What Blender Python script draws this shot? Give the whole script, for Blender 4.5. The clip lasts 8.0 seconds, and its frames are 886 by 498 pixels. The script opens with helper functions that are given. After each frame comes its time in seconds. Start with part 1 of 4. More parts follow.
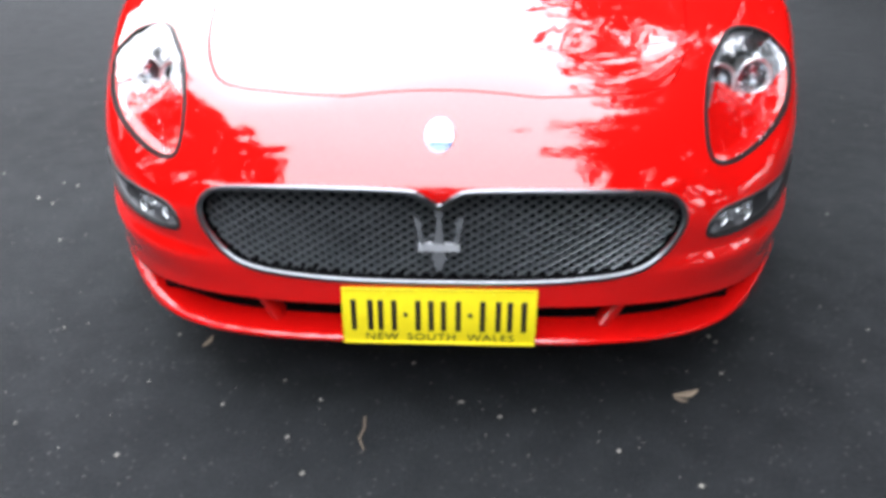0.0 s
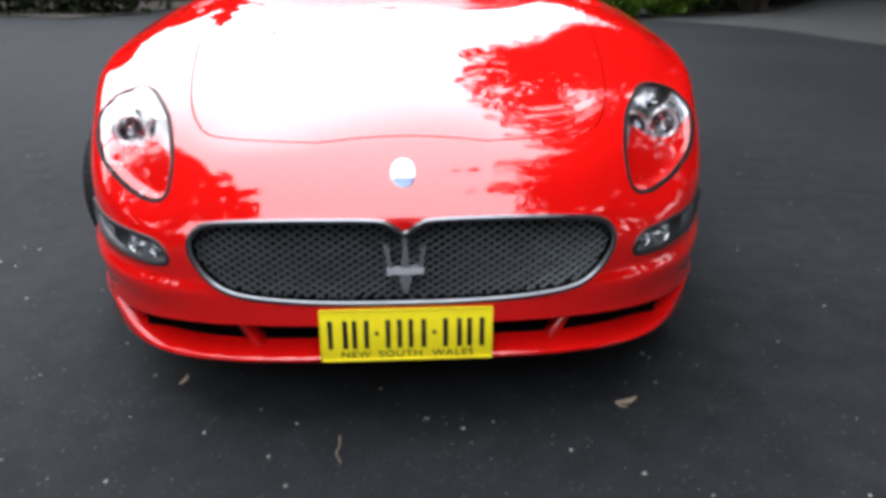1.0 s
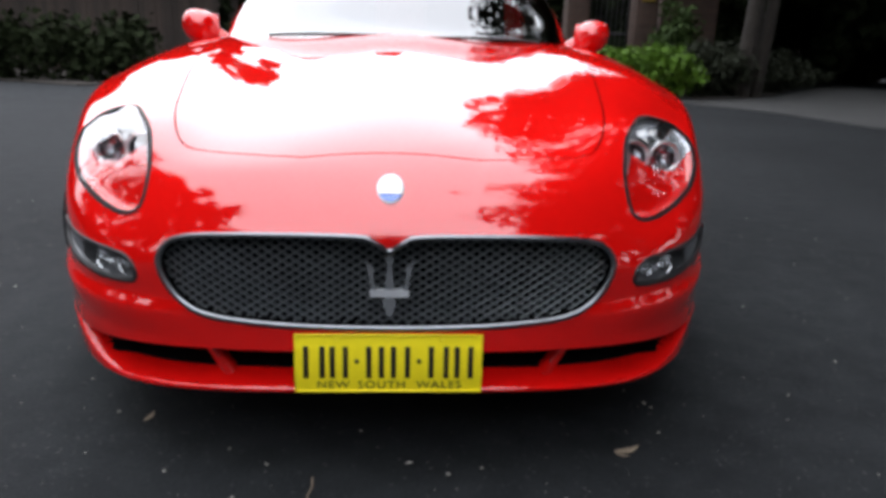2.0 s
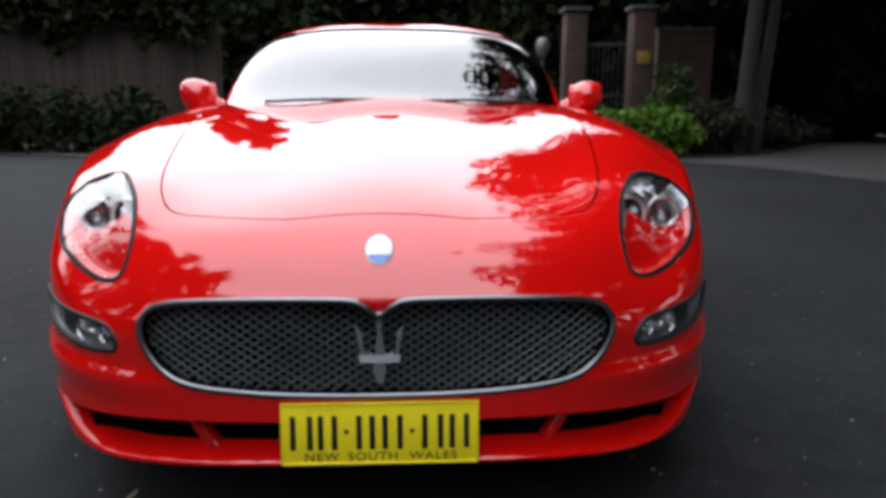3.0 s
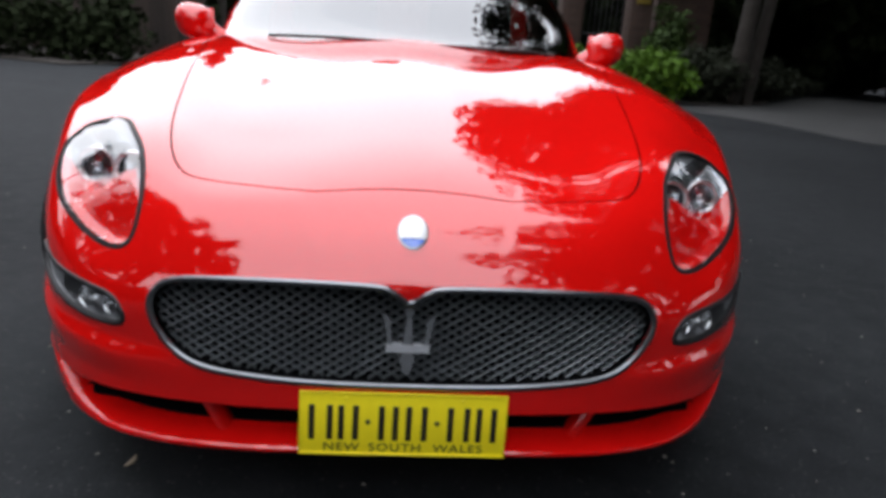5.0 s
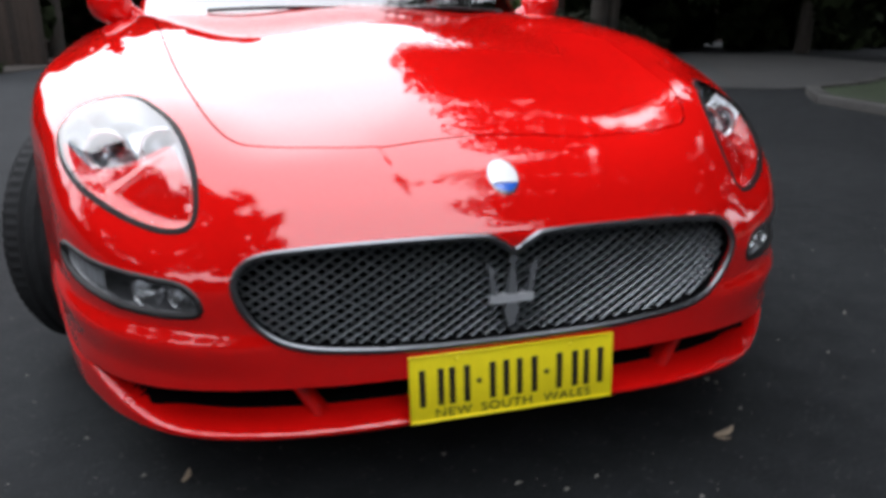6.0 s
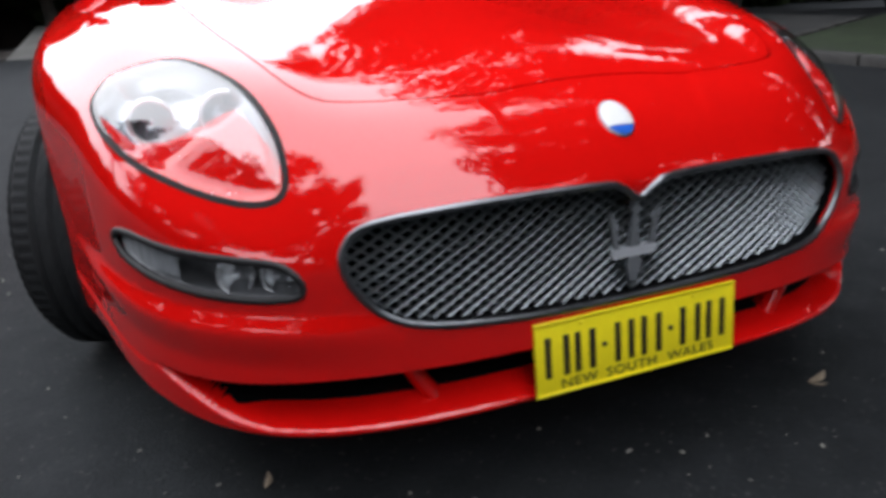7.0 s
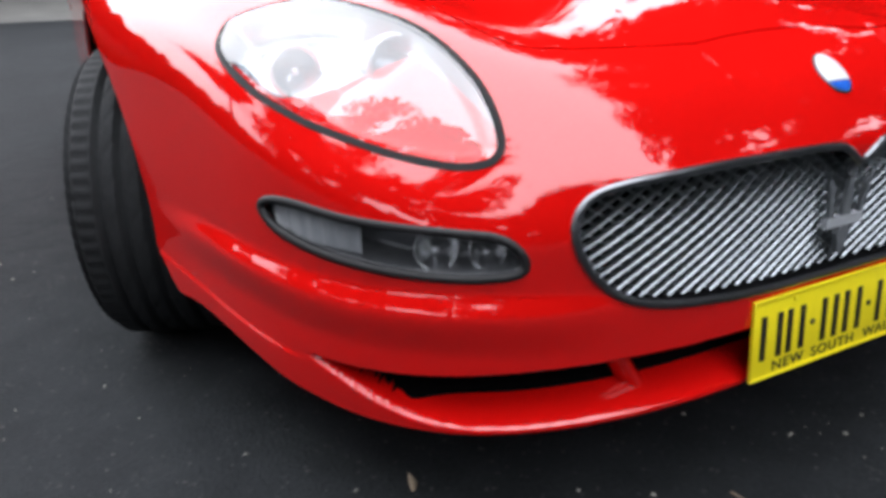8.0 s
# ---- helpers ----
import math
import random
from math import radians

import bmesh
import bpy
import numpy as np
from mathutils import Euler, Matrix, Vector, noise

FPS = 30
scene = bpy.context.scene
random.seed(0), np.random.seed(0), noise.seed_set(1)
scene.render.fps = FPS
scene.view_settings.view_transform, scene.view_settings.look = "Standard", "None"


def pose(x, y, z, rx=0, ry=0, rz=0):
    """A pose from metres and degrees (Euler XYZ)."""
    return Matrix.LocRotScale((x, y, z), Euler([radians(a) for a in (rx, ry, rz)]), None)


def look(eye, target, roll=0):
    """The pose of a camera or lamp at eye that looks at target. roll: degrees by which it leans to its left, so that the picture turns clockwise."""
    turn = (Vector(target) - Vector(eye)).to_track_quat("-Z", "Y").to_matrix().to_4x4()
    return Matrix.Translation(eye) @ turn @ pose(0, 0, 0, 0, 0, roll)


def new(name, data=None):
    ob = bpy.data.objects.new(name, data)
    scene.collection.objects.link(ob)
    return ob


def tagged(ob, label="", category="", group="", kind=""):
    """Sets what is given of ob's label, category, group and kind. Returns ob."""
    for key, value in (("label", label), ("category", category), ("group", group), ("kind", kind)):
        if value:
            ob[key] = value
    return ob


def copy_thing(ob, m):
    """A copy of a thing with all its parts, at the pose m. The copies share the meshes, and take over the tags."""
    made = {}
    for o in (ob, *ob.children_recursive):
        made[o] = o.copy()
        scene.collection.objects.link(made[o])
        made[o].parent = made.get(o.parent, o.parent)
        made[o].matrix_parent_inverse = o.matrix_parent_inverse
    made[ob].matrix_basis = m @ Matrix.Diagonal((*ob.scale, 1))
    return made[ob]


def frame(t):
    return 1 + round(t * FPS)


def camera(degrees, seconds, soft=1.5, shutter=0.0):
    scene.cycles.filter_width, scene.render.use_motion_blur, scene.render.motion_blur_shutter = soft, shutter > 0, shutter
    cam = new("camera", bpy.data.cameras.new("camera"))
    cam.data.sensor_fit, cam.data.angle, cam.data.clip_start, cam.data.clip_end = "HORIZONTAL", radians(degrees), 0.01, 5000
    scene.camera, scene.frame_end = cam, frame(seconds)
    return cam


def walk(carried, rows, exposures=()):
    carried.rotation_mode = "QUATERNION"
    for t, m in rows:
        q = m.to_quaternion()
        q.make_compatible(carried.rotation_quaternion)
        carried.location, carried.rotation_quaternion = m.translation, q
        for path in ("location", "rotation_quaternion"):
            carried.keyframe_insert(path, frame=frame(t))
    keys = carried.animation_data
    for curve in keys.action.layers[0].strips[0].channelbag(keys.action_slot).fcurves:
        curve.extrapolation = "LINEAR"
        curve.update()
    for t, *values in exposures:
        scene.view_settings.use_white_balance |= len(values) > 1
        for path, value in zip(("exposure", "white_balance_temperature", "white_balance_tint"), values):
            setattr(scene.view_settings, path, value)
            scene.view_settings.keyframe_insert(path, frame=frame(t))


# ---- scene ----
cam = camera(63.93, 8.0, soft=3.9, shutter=0.4)
PATH = [
    (0, pose(0.051, -1.130, 1.049, 61.08, 0.12, 2.10)),
    (0.5, pose(0.036, -1.246, 1.086, 65.17, -0.40, -1.49)),
    (1, pose(-0.002, -1.344, 1.038, 67.22, -0.08, -3.38)),
    (1.5, pose(0.017, -1.325, 0.966, 71.65, -0.83, -4.23)),
    (1.6, pose(0.007, -1.320, 0.943, 72.12, -1.34, -4.16)),
    (2.8, pose(0.075, -1.253, 0.876, 77.34, -0.47, -1.65)),
    (3, pose(0.054, -1.251, 0.881, 78.63, -0.19, -2.86)),
    (3.5, pose(0.051, -1.242, 0.876, 79.58, -0.61, -2.51)),
    (4, pose(0.040, -1.211, 0.929, 75.61, -1.62, -2.82)),
    (4.5, pose(-0.014, -1.162, 0.956, 71.42, -3.83, -2.68)),
    (4.7, pose(-0.012, -1.153, 0.968, 72.62, -3.69, -2.53)),
    (5.8, pose(-0.352, -1.036, 0.874, 72.83, -2.42, -13.85)),
    (6, pose(-0.415, -1.027, 0.864, 72.12, 0.16, -15.69)),
    (6.5, pose(-0.527, -0.955, 0.866, 69.99, 4.35, -19.58)),
    (7, pose(-0.634, -0.844, 0.803, 70.36, 3.01, -21.29)),
    (7.5, pose(-0.799, -0.669, 0.770, 69.24, 3.24, -23.26)),
    (8, pose(-0.935, -0.575, 0.759, 68.59, 1.45, -26.97)),
]
walk(cam, PATH, [(0, -0.22), (0.5, -0.66), (1.0, -0.75), (1.6, -0.95), (2.8, -1.55), (4.7, -1.55), (5.8, -1.35), (7.0, -1.35), (8.0, -0.98)])

# ---- sky and sun ----
world = bpy.data.worlds.new("overcast")
scene.world = world
world.use_nodes = True
wt = world.node_tree
sky = wt.nodes.new("ShaderNodeTexSky")
sky.sky_type, sky.sun_disc = "NISHITA", False
sky.sun_elevation, sky.sun_rotation = radians(33), radians(335)
sky.dust_density, sky.air_density = 4.0, 1.0
# a cloud cover, brighter overhead, with a wide glow where the sun stands behind it
place = wt.nodes.new("ShaderNodeTexCoord")
split = wt.nodes.new("ShaderNodeSeparateXYZ")
wt.links.new(place.outputs["Generated"], split.inputs[0])
cover = wt.nodes.new("ShaderNodeMapRange")
cover.inputs["From Min"].default_value, cover.inputs["From Max"].default_value = 0.0, 1.0
cover.inputs["To Min"].default_value, cover.inputs["To Max"].default_value = 58.0, 96.0
wt.links.new(split.outputs["Z"], cover.inputs["Value"])
toward, glow, both_parts = wt.nodes.new("ShaderNodeVectorMath"), wt.nodes.new("ShaderNodeMapRange"), wt.nodes.new("ShaderNodeMath")
toward.operation = "DOT_PRODUCT"
toward.inputs[1].default_value = (-0.35, 0.76, 0.545)
wt.links.new(place.outputs["Generated"], toward.inputs[0])
glow.interpolation_type = "SMOOTHSTEP"
glow.inputs["From Min"].default_value, glow.inputs["From Max"].default_value = 0.72, 1.0
glow.inputs["To Min"].default_value, glow.inputs["To Max"].default_value = 0.0, 20.0
wt.links.new(toward.outputs["Value"], glow.inputs["Value"])
both_parts.operation = "ADD"
wt.links.new(cover.outputs[0], both_parts.inputs[0])
wt.links.new(glow.outputs[0], both_parts.inputs[1])
cloud = wt.nodes.new("ShaderNodeMix")
cloud.data_type, cloud.blend_type = "RGBA", "MULTIPLY"
cloud.inputs["Factor"].default_value = 1.0
cloud.inputs["A"].default_value = (0.955, 0.985, 1.075, 1)
wt.links.new(both_parts.outputs[0], cloud.inputs["B"])
mix = wt.nodes.new("ShaderNodeMix")
mix.data_type = "RGBA"
mix.inputs["Factor"].default_value = 0.9
wt.links.new(sky.outputs["Color"], mix.inputs["A"])
wt.links.new(cloud.outputs["Result"], mix.inputs["B"])
wt.links.new(mix.outputs["Result"], wt.nodes["Background"].inputs["Color"])
wt.nodes["Background"].inputs["Strength"].default_value = 0.12
sun_data = bpy.data.lights.new("sun", "SUN")
sun_data.energy, sun_data.angle, sun_data.color = 0.5, radians(60), (1, 0.96, 0.9)
sun = new("sun", sun_data)
sun.matrix_world = look((-7, 15.2, 10.9), (0, 0, 0))

# ---- materials ----
def material(name, color, rough=0.6, metal=0.0, vary=0.25, scale=30.0, bump=0.0, coat=0.0, gloss=0.5, spread=0.0, fine=6.0, second=None):
    """A surface with two scales of variation: broad stains and fine grain."""
    m = bpy.data.materials.new(name)
    m.use_nodes = True
    t = m.node_tree
    b = t.nodes["Principled BSDF"]
    b.inputs["Roughness"].default_value, b.inputs["Metallic"].default_value = rough, metal
    b.inputs["Coat Weight"].default_value, b.inputs["Coat Roughness"].default_value = coat, 0.03
    b.inputs["Coat IOR"].default_value = 1.78
    b.inputs["Specular IOR Level"].default_value = gloss
    place = t.nodes.new("ShaderNodeTexCoord")
    heights = []
    value = None
    for s, depth in ((scale, 3), (scale * fine, 6)):
        n = t.nodes.new("ShaderNodeTexNoise")
        n.inputs["Scale"].default_value, n.inputs["Detail"].default_value = s, depth
        t.links.new(place.outputs["Object"], n.inputs["Vector"])
        heights.append(n.outputs["Fac"])
    add = t.nodes.new("ShaderNodeMath")
    add.operation = "ADD"
    t.links.new(heights[0], add.inputs[0])
    t.links.new(heights[1], add.inputs[1])
    ramp = t.nodes.new("ShaderNodeMapRange")
    ramp.inputs["From Min"].default_value, ramp.inputs["From Max"].default_value = 0.6, 1.4
    t.links.new(add.outputs[0], ramp.inputs["Value"])
    mixer = t.nodes.new("ShaderNodeMix")
    mixer.data_type = "RGBA"
    dark = tuple(c * (1 - vary) for c in color)
    light = second or tuple(min(1, c * (1 + vary)) for c in color)
    mixer.inputs["A"].default_value, mixer.inputs["B"].default_value = (*dark, 1), (*light, 1)
    t.links.new(ramp.outputs[0], mixer.inputs["Factor"])
    out = mixer.outputs["Result"]
    if spread:
        info = t.nodes.new("ShaderNodeObjectInfo")
        hue = t.nodes.new("ShaderNodeHueSaturation")
        far = t.nodes.new("ShaderNodeMapRange")
        far.inputs["To Min"].default_value, far.inputs["To Max"].default_value = 1 - spread, 1 + spread
        t.links.new(info.outputs["Random"], far.inputs["Value"])
        t.links.new(far.outputs[0], hue.inputs["Value"])
        t.links.new(out, hue.inputs["Color"])
        out = hue.outputs["Color"]
    t.links.new(out, b.inputs["Base Color"])
    if bump:
        bm_node = t.nodes.new("ShaderNodeBump")
        bm_node.inputs["Strength"].default_value, bm_node.inputs["Distance"].default_value = 1.0, bump
        t.links.new(add.outputs[0], bm_node.inputs["Height"])
        t.links.new(bm_node.outputs[0], b.inputs["Normal"])
    return m


def glass(name, tint=(1, 1, 1), gloss=0.05):
    """A thin pane: clear, with a mirror film that follows Fresnel."""
    m = bpy.data.materials.new(name)
    m.use_nodes = True
    t = m.node_tree
    clear, shine = t.nodes.new("ShaderNodeBsdfTransparent"), t.nodes.new("ShaderNodeBsdfGlossy")
    clear.inputs["Color"].default_value = (*tint, 1)
    shine.inputs["Roughness"].default_value = 0.01
    weight, steep, both_sides = t.nodes.new("ShaderNodeLayerWeight"), t.nodes.new("ShaderNodeMath"), t.nodes.new("ShaderNodeMixShader")
    film = t.nodes.new("ShaderNodeMath")
    steep.operation, film.operation = "POWER", "MULTIPLY_ADD"
    steep.inputs[1].default_value = 5.0
    film.inputs[1].default_value, film.inputs[2].default_value = 1 - gloss, gloss
    t.links.new(weight.outputs["Facing"], steep.inputs[0])
    t.links.new(steep.outputs[0], film.inputs[0])
    t.links.new(film.outputs[0], both_sides.inputs["Fac"])
    t.links.new(clear.outputs[0], both_sides.inputs[1])
    t.links.new(shine.outputs[0], both_sides.inputs[2])
    t.links.new(both_sides.outputs[0], t.nodes["Material Output"].inputs["Surface"])
    return m


PAINT = material("red car paint", (0.66, 0.005, 0.004), rough=0.4, vary=0.03, scale=3, coat=1.0, gloss=0.0)
BLACK = material("matt black plastic", (0.012, 0.012, 0.013), rough=0.55, vary=0.3, scale=40)
RUBBER = material("black rubber seal", (0.012, 0.012, 0.013), rough=0.85, vary=0.2, scale=60, gloss=0.05)
SEAL = material("black lamp seal", (0.013, 0.013, 0.014), rough=0.55, vary=0.3, scale=60, gloss=0.2)
SILVER = material("bright lamp housing", (0.5, 0.515, 0.535), rough=0.24, metal=1.0, vary=0.25, scale=30)
TYRE = material("tyre rubber", (0.015, 0.016, 0.017), rough=0.75, vary=0.35, scale=18, bump=0.0006, gloss=0.3)
CHROME = material("satin chrome", (0.24, 0.25, 0.265), rough=0.3, metal=1.0, vary=0.1, scale=25)
MIRROR = material("polished reflector", (0.93, 0.94, 0.95), rough=0.25, metal=1.0, vary=0.05, scale=25)
MESHWIRE = material("grey grille wire", (0.42, 0.455, 0.475), rough=0.34, metal=0.9, vary=0.2, scale=40, spread=0.12)
# near-black colour stands in for deep shade in gaps, slot and grille
VOID = material("near black gap shade", (0.004, 0.004, 0.0045), rough=0.9, vary=0.4, scale=30, gloss=0.05)
SMOKE = material("smoked grey lamp housing", (0.2, 0.204, 0.213), rough=0.28, metal=0.85, vary=0.25, scale=50)
BADGE = material("bright badge metal", (0.62, 0.64, 0.67), rough=0.3, metal=0.35, vary=0.08, scale=40)
FROST = material("frosted lamp plastic", (0.3, 0.31, 0.325), rough=0.2, vary=0.15, scale=40)
MIDGREEN = material("mid green shrub leaves", (0.035, 0.06, 0.015), rough=0.6, vary=0.5, scale=3, gloss=0.15)
ALLOY = material("silver alloy", (0.5, 0.51, 0.53), rough=0.3, metal=0.9, vary=0.12, scale=20)
YELLOW = material("yellow plate enamel", (0.92, 0.77, 0.016), rough=0.35, vary=0.06, scale=12)
LETTER = material("black plate enamel", (0.012, 0.012, 0.012), rough=0.4, vary=0.1, scale=30)
WHITE = material("white enamel", (0.8, 0.8, 0.8), rough=0.25, vary=0.04, scale=40, coat=0.6)
BLUE = material("blue enamel", (0.02, 0.12, 0.55), rough=0.25, vary=0.08, scale=40, coat=0.6)
LENS = glass("clear lens", (0.98, 0.985, 0.985), 0.15)
SCREEN = glass("windscreen glass", (0.25, 0.32, 0.28), 0.22)
CABIN = material("dark cabin trim", (0.015, 0.014, 0.014), rough=0.7, vary=0.3, scale=20)
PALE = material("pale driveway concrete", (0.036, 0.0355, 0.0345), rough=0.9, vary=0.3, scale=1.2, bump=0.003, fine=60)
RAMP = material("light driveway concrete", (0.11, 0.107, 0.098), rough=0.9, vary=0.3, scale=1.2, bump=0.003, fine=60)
KERB = material("kerb stone", (0.05, 0.048, 0.045), rough=0.9, vary=0.3, scale=4, bump=0.003, spread=0.15)
BARK = material("grey brown bark", (0.03, 0.0245, 0.02), rough=0.95, vary=0.5, scale=6, bump=0.015)
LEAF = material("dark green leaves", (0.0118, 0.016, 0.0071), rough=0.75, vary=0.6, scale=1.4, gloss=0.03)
FRESH = material("fresh green shrub leaves", (0.075, 0.15, 0.012), rough=0.6, vary=0.5, scale=3, gloss=0.2)
DULL = material("olive grey shrub leaves", (0.024, 0.028, 0.017), rough=0.7, vary=0.5, scale=3, gloss=0.15)
GRASS = material("rough lawn grass", (0.022, 0.036, 0.012), rough=0.8, vary=0.5, scale=3)
DRY = material("dry leaf litter", (0.27, 0.21, 0.15), rough=0.9, vary=0.4, scale=30, spread=0.4)
WOOD = material("weathered fence timber", (0.022, 0.0142, 0.0100), rough=0.85, vary=0.45, scale=3, bump=0.002, spread=0.35)
GRIT = material("pale grit", (0.26, 0.25, 0.22), rough=0.9, vary=0.5, scale=3)


def brickwork(name, a, b, mortar):
    m = bpy.data.materials.new(name)
    m.use_nodes = True
    t = m.node_tree
    bsdf = t.nodes["Principled BSDF"]
    bsdf.inputs["Roughness"].default_value = 0.9
    place, tex, n = t.nodes.new("ShaderNodeTexCoord"), t.nodes.new("ShaderNodeTexBrick"), t.nodes.new("ShaderNodeTexNoise")
    split, join, add = t.nodes.new("ShaderNodeSeparateXYZ"), t.nodes.new("ShaderNodeCombineXYZ"), t.nodes.new("ShaderNodeMath")
    t.links.new(place.outputs["Object"], split.inputs[0])
    t.links.new(split.outputs["X"], add.inputs[0])
    t.links.new(split.outputs["Y"], add.inputs[1])
    t.links.new(add.outputs[0], join.inputs["X"])
    t.links.new(split.outputs["Z"], join.inputs["Y"])
    t.links.new(join.outputs[0], tex.inputs["Vector"])
    tex.inputs["Scale"].default_value, tex.inputs["Brick Width"].default_value, tex.inputs["Row Height"].default_value = 1.0, 0.24, 0.086
    tex.inputs["Mortar Size"].default_value = 0.006
    tex.inputs["Color1"].default_value, tex.inputs["Color2"].default_value, tex.inputs["Mortar"].default_value = (*a, 1), (*b, 1), (*mortar, 1)
    n.inputs["Scale"].default_value = 4
    over = t.nodes.new("ShaderNodeMix")
    over.data_type, over.blend_type = "RGBA", "MULTIPLY"
    over.inputs["Factor"].default_value = 0.6
    t.links.new(tex.outputs["Color"], over.inputs["A"])
    t.links.new(n.outputs["Fac"], over.inputs["B"])
    t.links.new(over.outputs["Result"], bsdf.inputs["Base Color"])
    relief = t.nodes.new("ShaderNodeBump")
    relief.inputs["Distance"].default_value = 0.006
    relief.invert = True
    t.links.new(tex.outputs["Fac"], relief.inputs["Height"])
    t.links.new(relief.outputs[0], bsdf.inputs["Normal"])
    return m


WALLBRICK = brickwork("brown brickwork", (0.085, 0.047, 0.033), (0.06, 0.033, 0.024), (0.06, 0.048, 0.04))


def asphalt():
    """Fine dark aggregate in bitumen, with worn mottles and a few paler stones."""
    m = bpy.data.materials.new("asphalt")
    m.use_nodes = True
    t = m.node_tree
    b = t.nodes["Principled BSDF"]
    b.inputs["Roughness"].default_value, b.inputs["Specular IOR Level"].default_value = 0.85, 0.12
    place = t.nodes.new("ShaderNodeTexCoord")
    total = None
    for s, depth, weight in ((0.7, 3, 0.9), (9.0, 4, 1.0), (120.0, 3, 0.9), (420.0, 2, 0.7)):
        n, w = t.nodes.new("ShaderNodeTexNoise"), t.nodes.new("ShaderNodeMath")
        n.inputs["Scale"].default_value, n.inputs["Detail"].default_value = s, depth
        t.links.new(place.outputs["Object"], n.inputs["Vector"])
        w.operation = "MULTIPLY_ADD"
        w.inputs[1].default_value = weight
        t.links.new(n.outputs["Fac"], w.inputs[0])
        if total:
            t.links.new(total, w.inputs[2])
        else:
            w.inputs[2].default_value = 0.0
        total = w.outputs[0]
    ramp = t.nodes.new("ShaderNodeMapRange")
    ramp.inputs["From Min"].default_value, ramp.inputs["From Max"].default_value = 1.2, 2.3
    t.links.new(total, ramp.inputs["Value"])
    tone = t.nodes.new("ShaderNodeMix")
    tone.data_type = "RGBA"
    tone.inputs["A"].default_value, tone.inputs["B"].default_value = (0.0082, 0.0092, 0.0102, 1), (0.028, 0.0305, 0.0325, 1)
    t.links.new(ramp.outputs[0], tone.inputs["Factor"])
    # paler stones in the aggregate
    cells, few = t.nodes.new("ShaderNodeTexVoronoi"), t.nodes.new("ShaderNodeMapRange")
    cells.inputs["Scale"].default_value = 170.0
    t.links.new(place.outputs["Object"], cells.inputs["Vector"])
    few.inputs["From Min"].default_value, few.inputs["From Max"].default_value = 0.86, 1.0
    t.links.new(cells.outputs["Color"], few.inputs["Value"])
    stone = t.nodes.new("ShaderNodeMix")
    stone.data_type = "RGBA"
    stone.inputs["B"].default_value = (0.07, 0.07, 0.068, 1)
    t.links.new(few.outputs[0], stone.inputs["Factor"])
    t.links.new(tone.outputs["Result"], stone.inputs["A"])
    t.links.new(stone.outputs["Result"], b.inputs["Base Color"])
    relief = t.nodes.new("ShaderNodeBump")
    relief.inputs["Strength"].default_value, relief.inputs["Distance"].default_value = 1.0, 0.004
    t.links.new(total, relief.inputs["Height"])
    t.links.new(relief.outputs[0], b.inputs["Normal"])
    return m


ASPHALT = asphalt()
LANTERN = material("grey weathered lantern glass", (0.09, 0.095, 0.1), rough=0.3, vary=0.2, scale=12)
SIGNBOARD = material("faded yellow sign", (0.22, 0.15, 0.02), rough=0.6, vary=0.2, scale=20)
HOOD = material("bright lamp hood", (0.9, 0.91, 0.92), rough=0.28, metal=1.0, vary=0.1, scale=30)
PRONG = material("dull badge metal", (0.2, 0.21, 0.225), rough=0.35, metal=0.3, vary=0.1, scale=40)
DIM = material("grey lamp reflector", (0.55, 0.56, 0.58), rough=0.2, metal=1.0, vary=0.2, scale=50)
COVER = glass("clear fog lamp cover", (0.94, 0.95, 0.96), 0.1)

# ---- the shape of the car body ----
def spline(xs, ys):
    """Natural cubic spline through a few knots, held flat at the first one."""
    xs, ys = np.asarray(xs, float), np.asarray(ys, float)
    n, h = len(xs), np.diff(xs)
    a, r = np.zeros((n, n)), np.zeros(ys.shape)
    a[0, 0], a[0, 1] = 2 * h[0], h[0]
    r[0] = 6 * (ys[1] - ys[0]) / h[0]
    a[-1, -1] = 1
    for i in range(1, n - 1):
        a[i, i - 1], a[i, i], a[i, i + 1] = h[i - 1], 2 * (h[i - 1] + h[i]), h[i]
        r[i] = 6 * ((ys[i + 1] - ys[i]) / h[i] - (ys[i] - ys[i - 1]) / h[i - 1])
    m = np.linalg.solve(a, r)

    def at(x):
        x = np.clip(x, xs[0], xs[-1])
        i = np.clip(np.searchsorted(xs, x) - 1, 0, n - 2)
        d, e = x - xs[i], xs[i + 1] - x
        return (m[i] * e**3 + m[i + 1] * d**3) / (6 * h[i]) + (ys[i] / h[i] - m[i] * h[i] / 6) * e + (ys[i + 1] / h[i] - m[i + 1] * h[i] / 6) * d
    return at


def blend(a, b, k):
    """Smooth maximum."""
    h = np.clip(0.5 + 0.5 * (a - b) / k, 0, 1)
    return b + (a - b) * h + k * h * (1 - h)


def smooth(x, a, b):
    t = np.clip((x - a) / (b - a), 0, 1)
    return t * t * (3 - 2 * t)


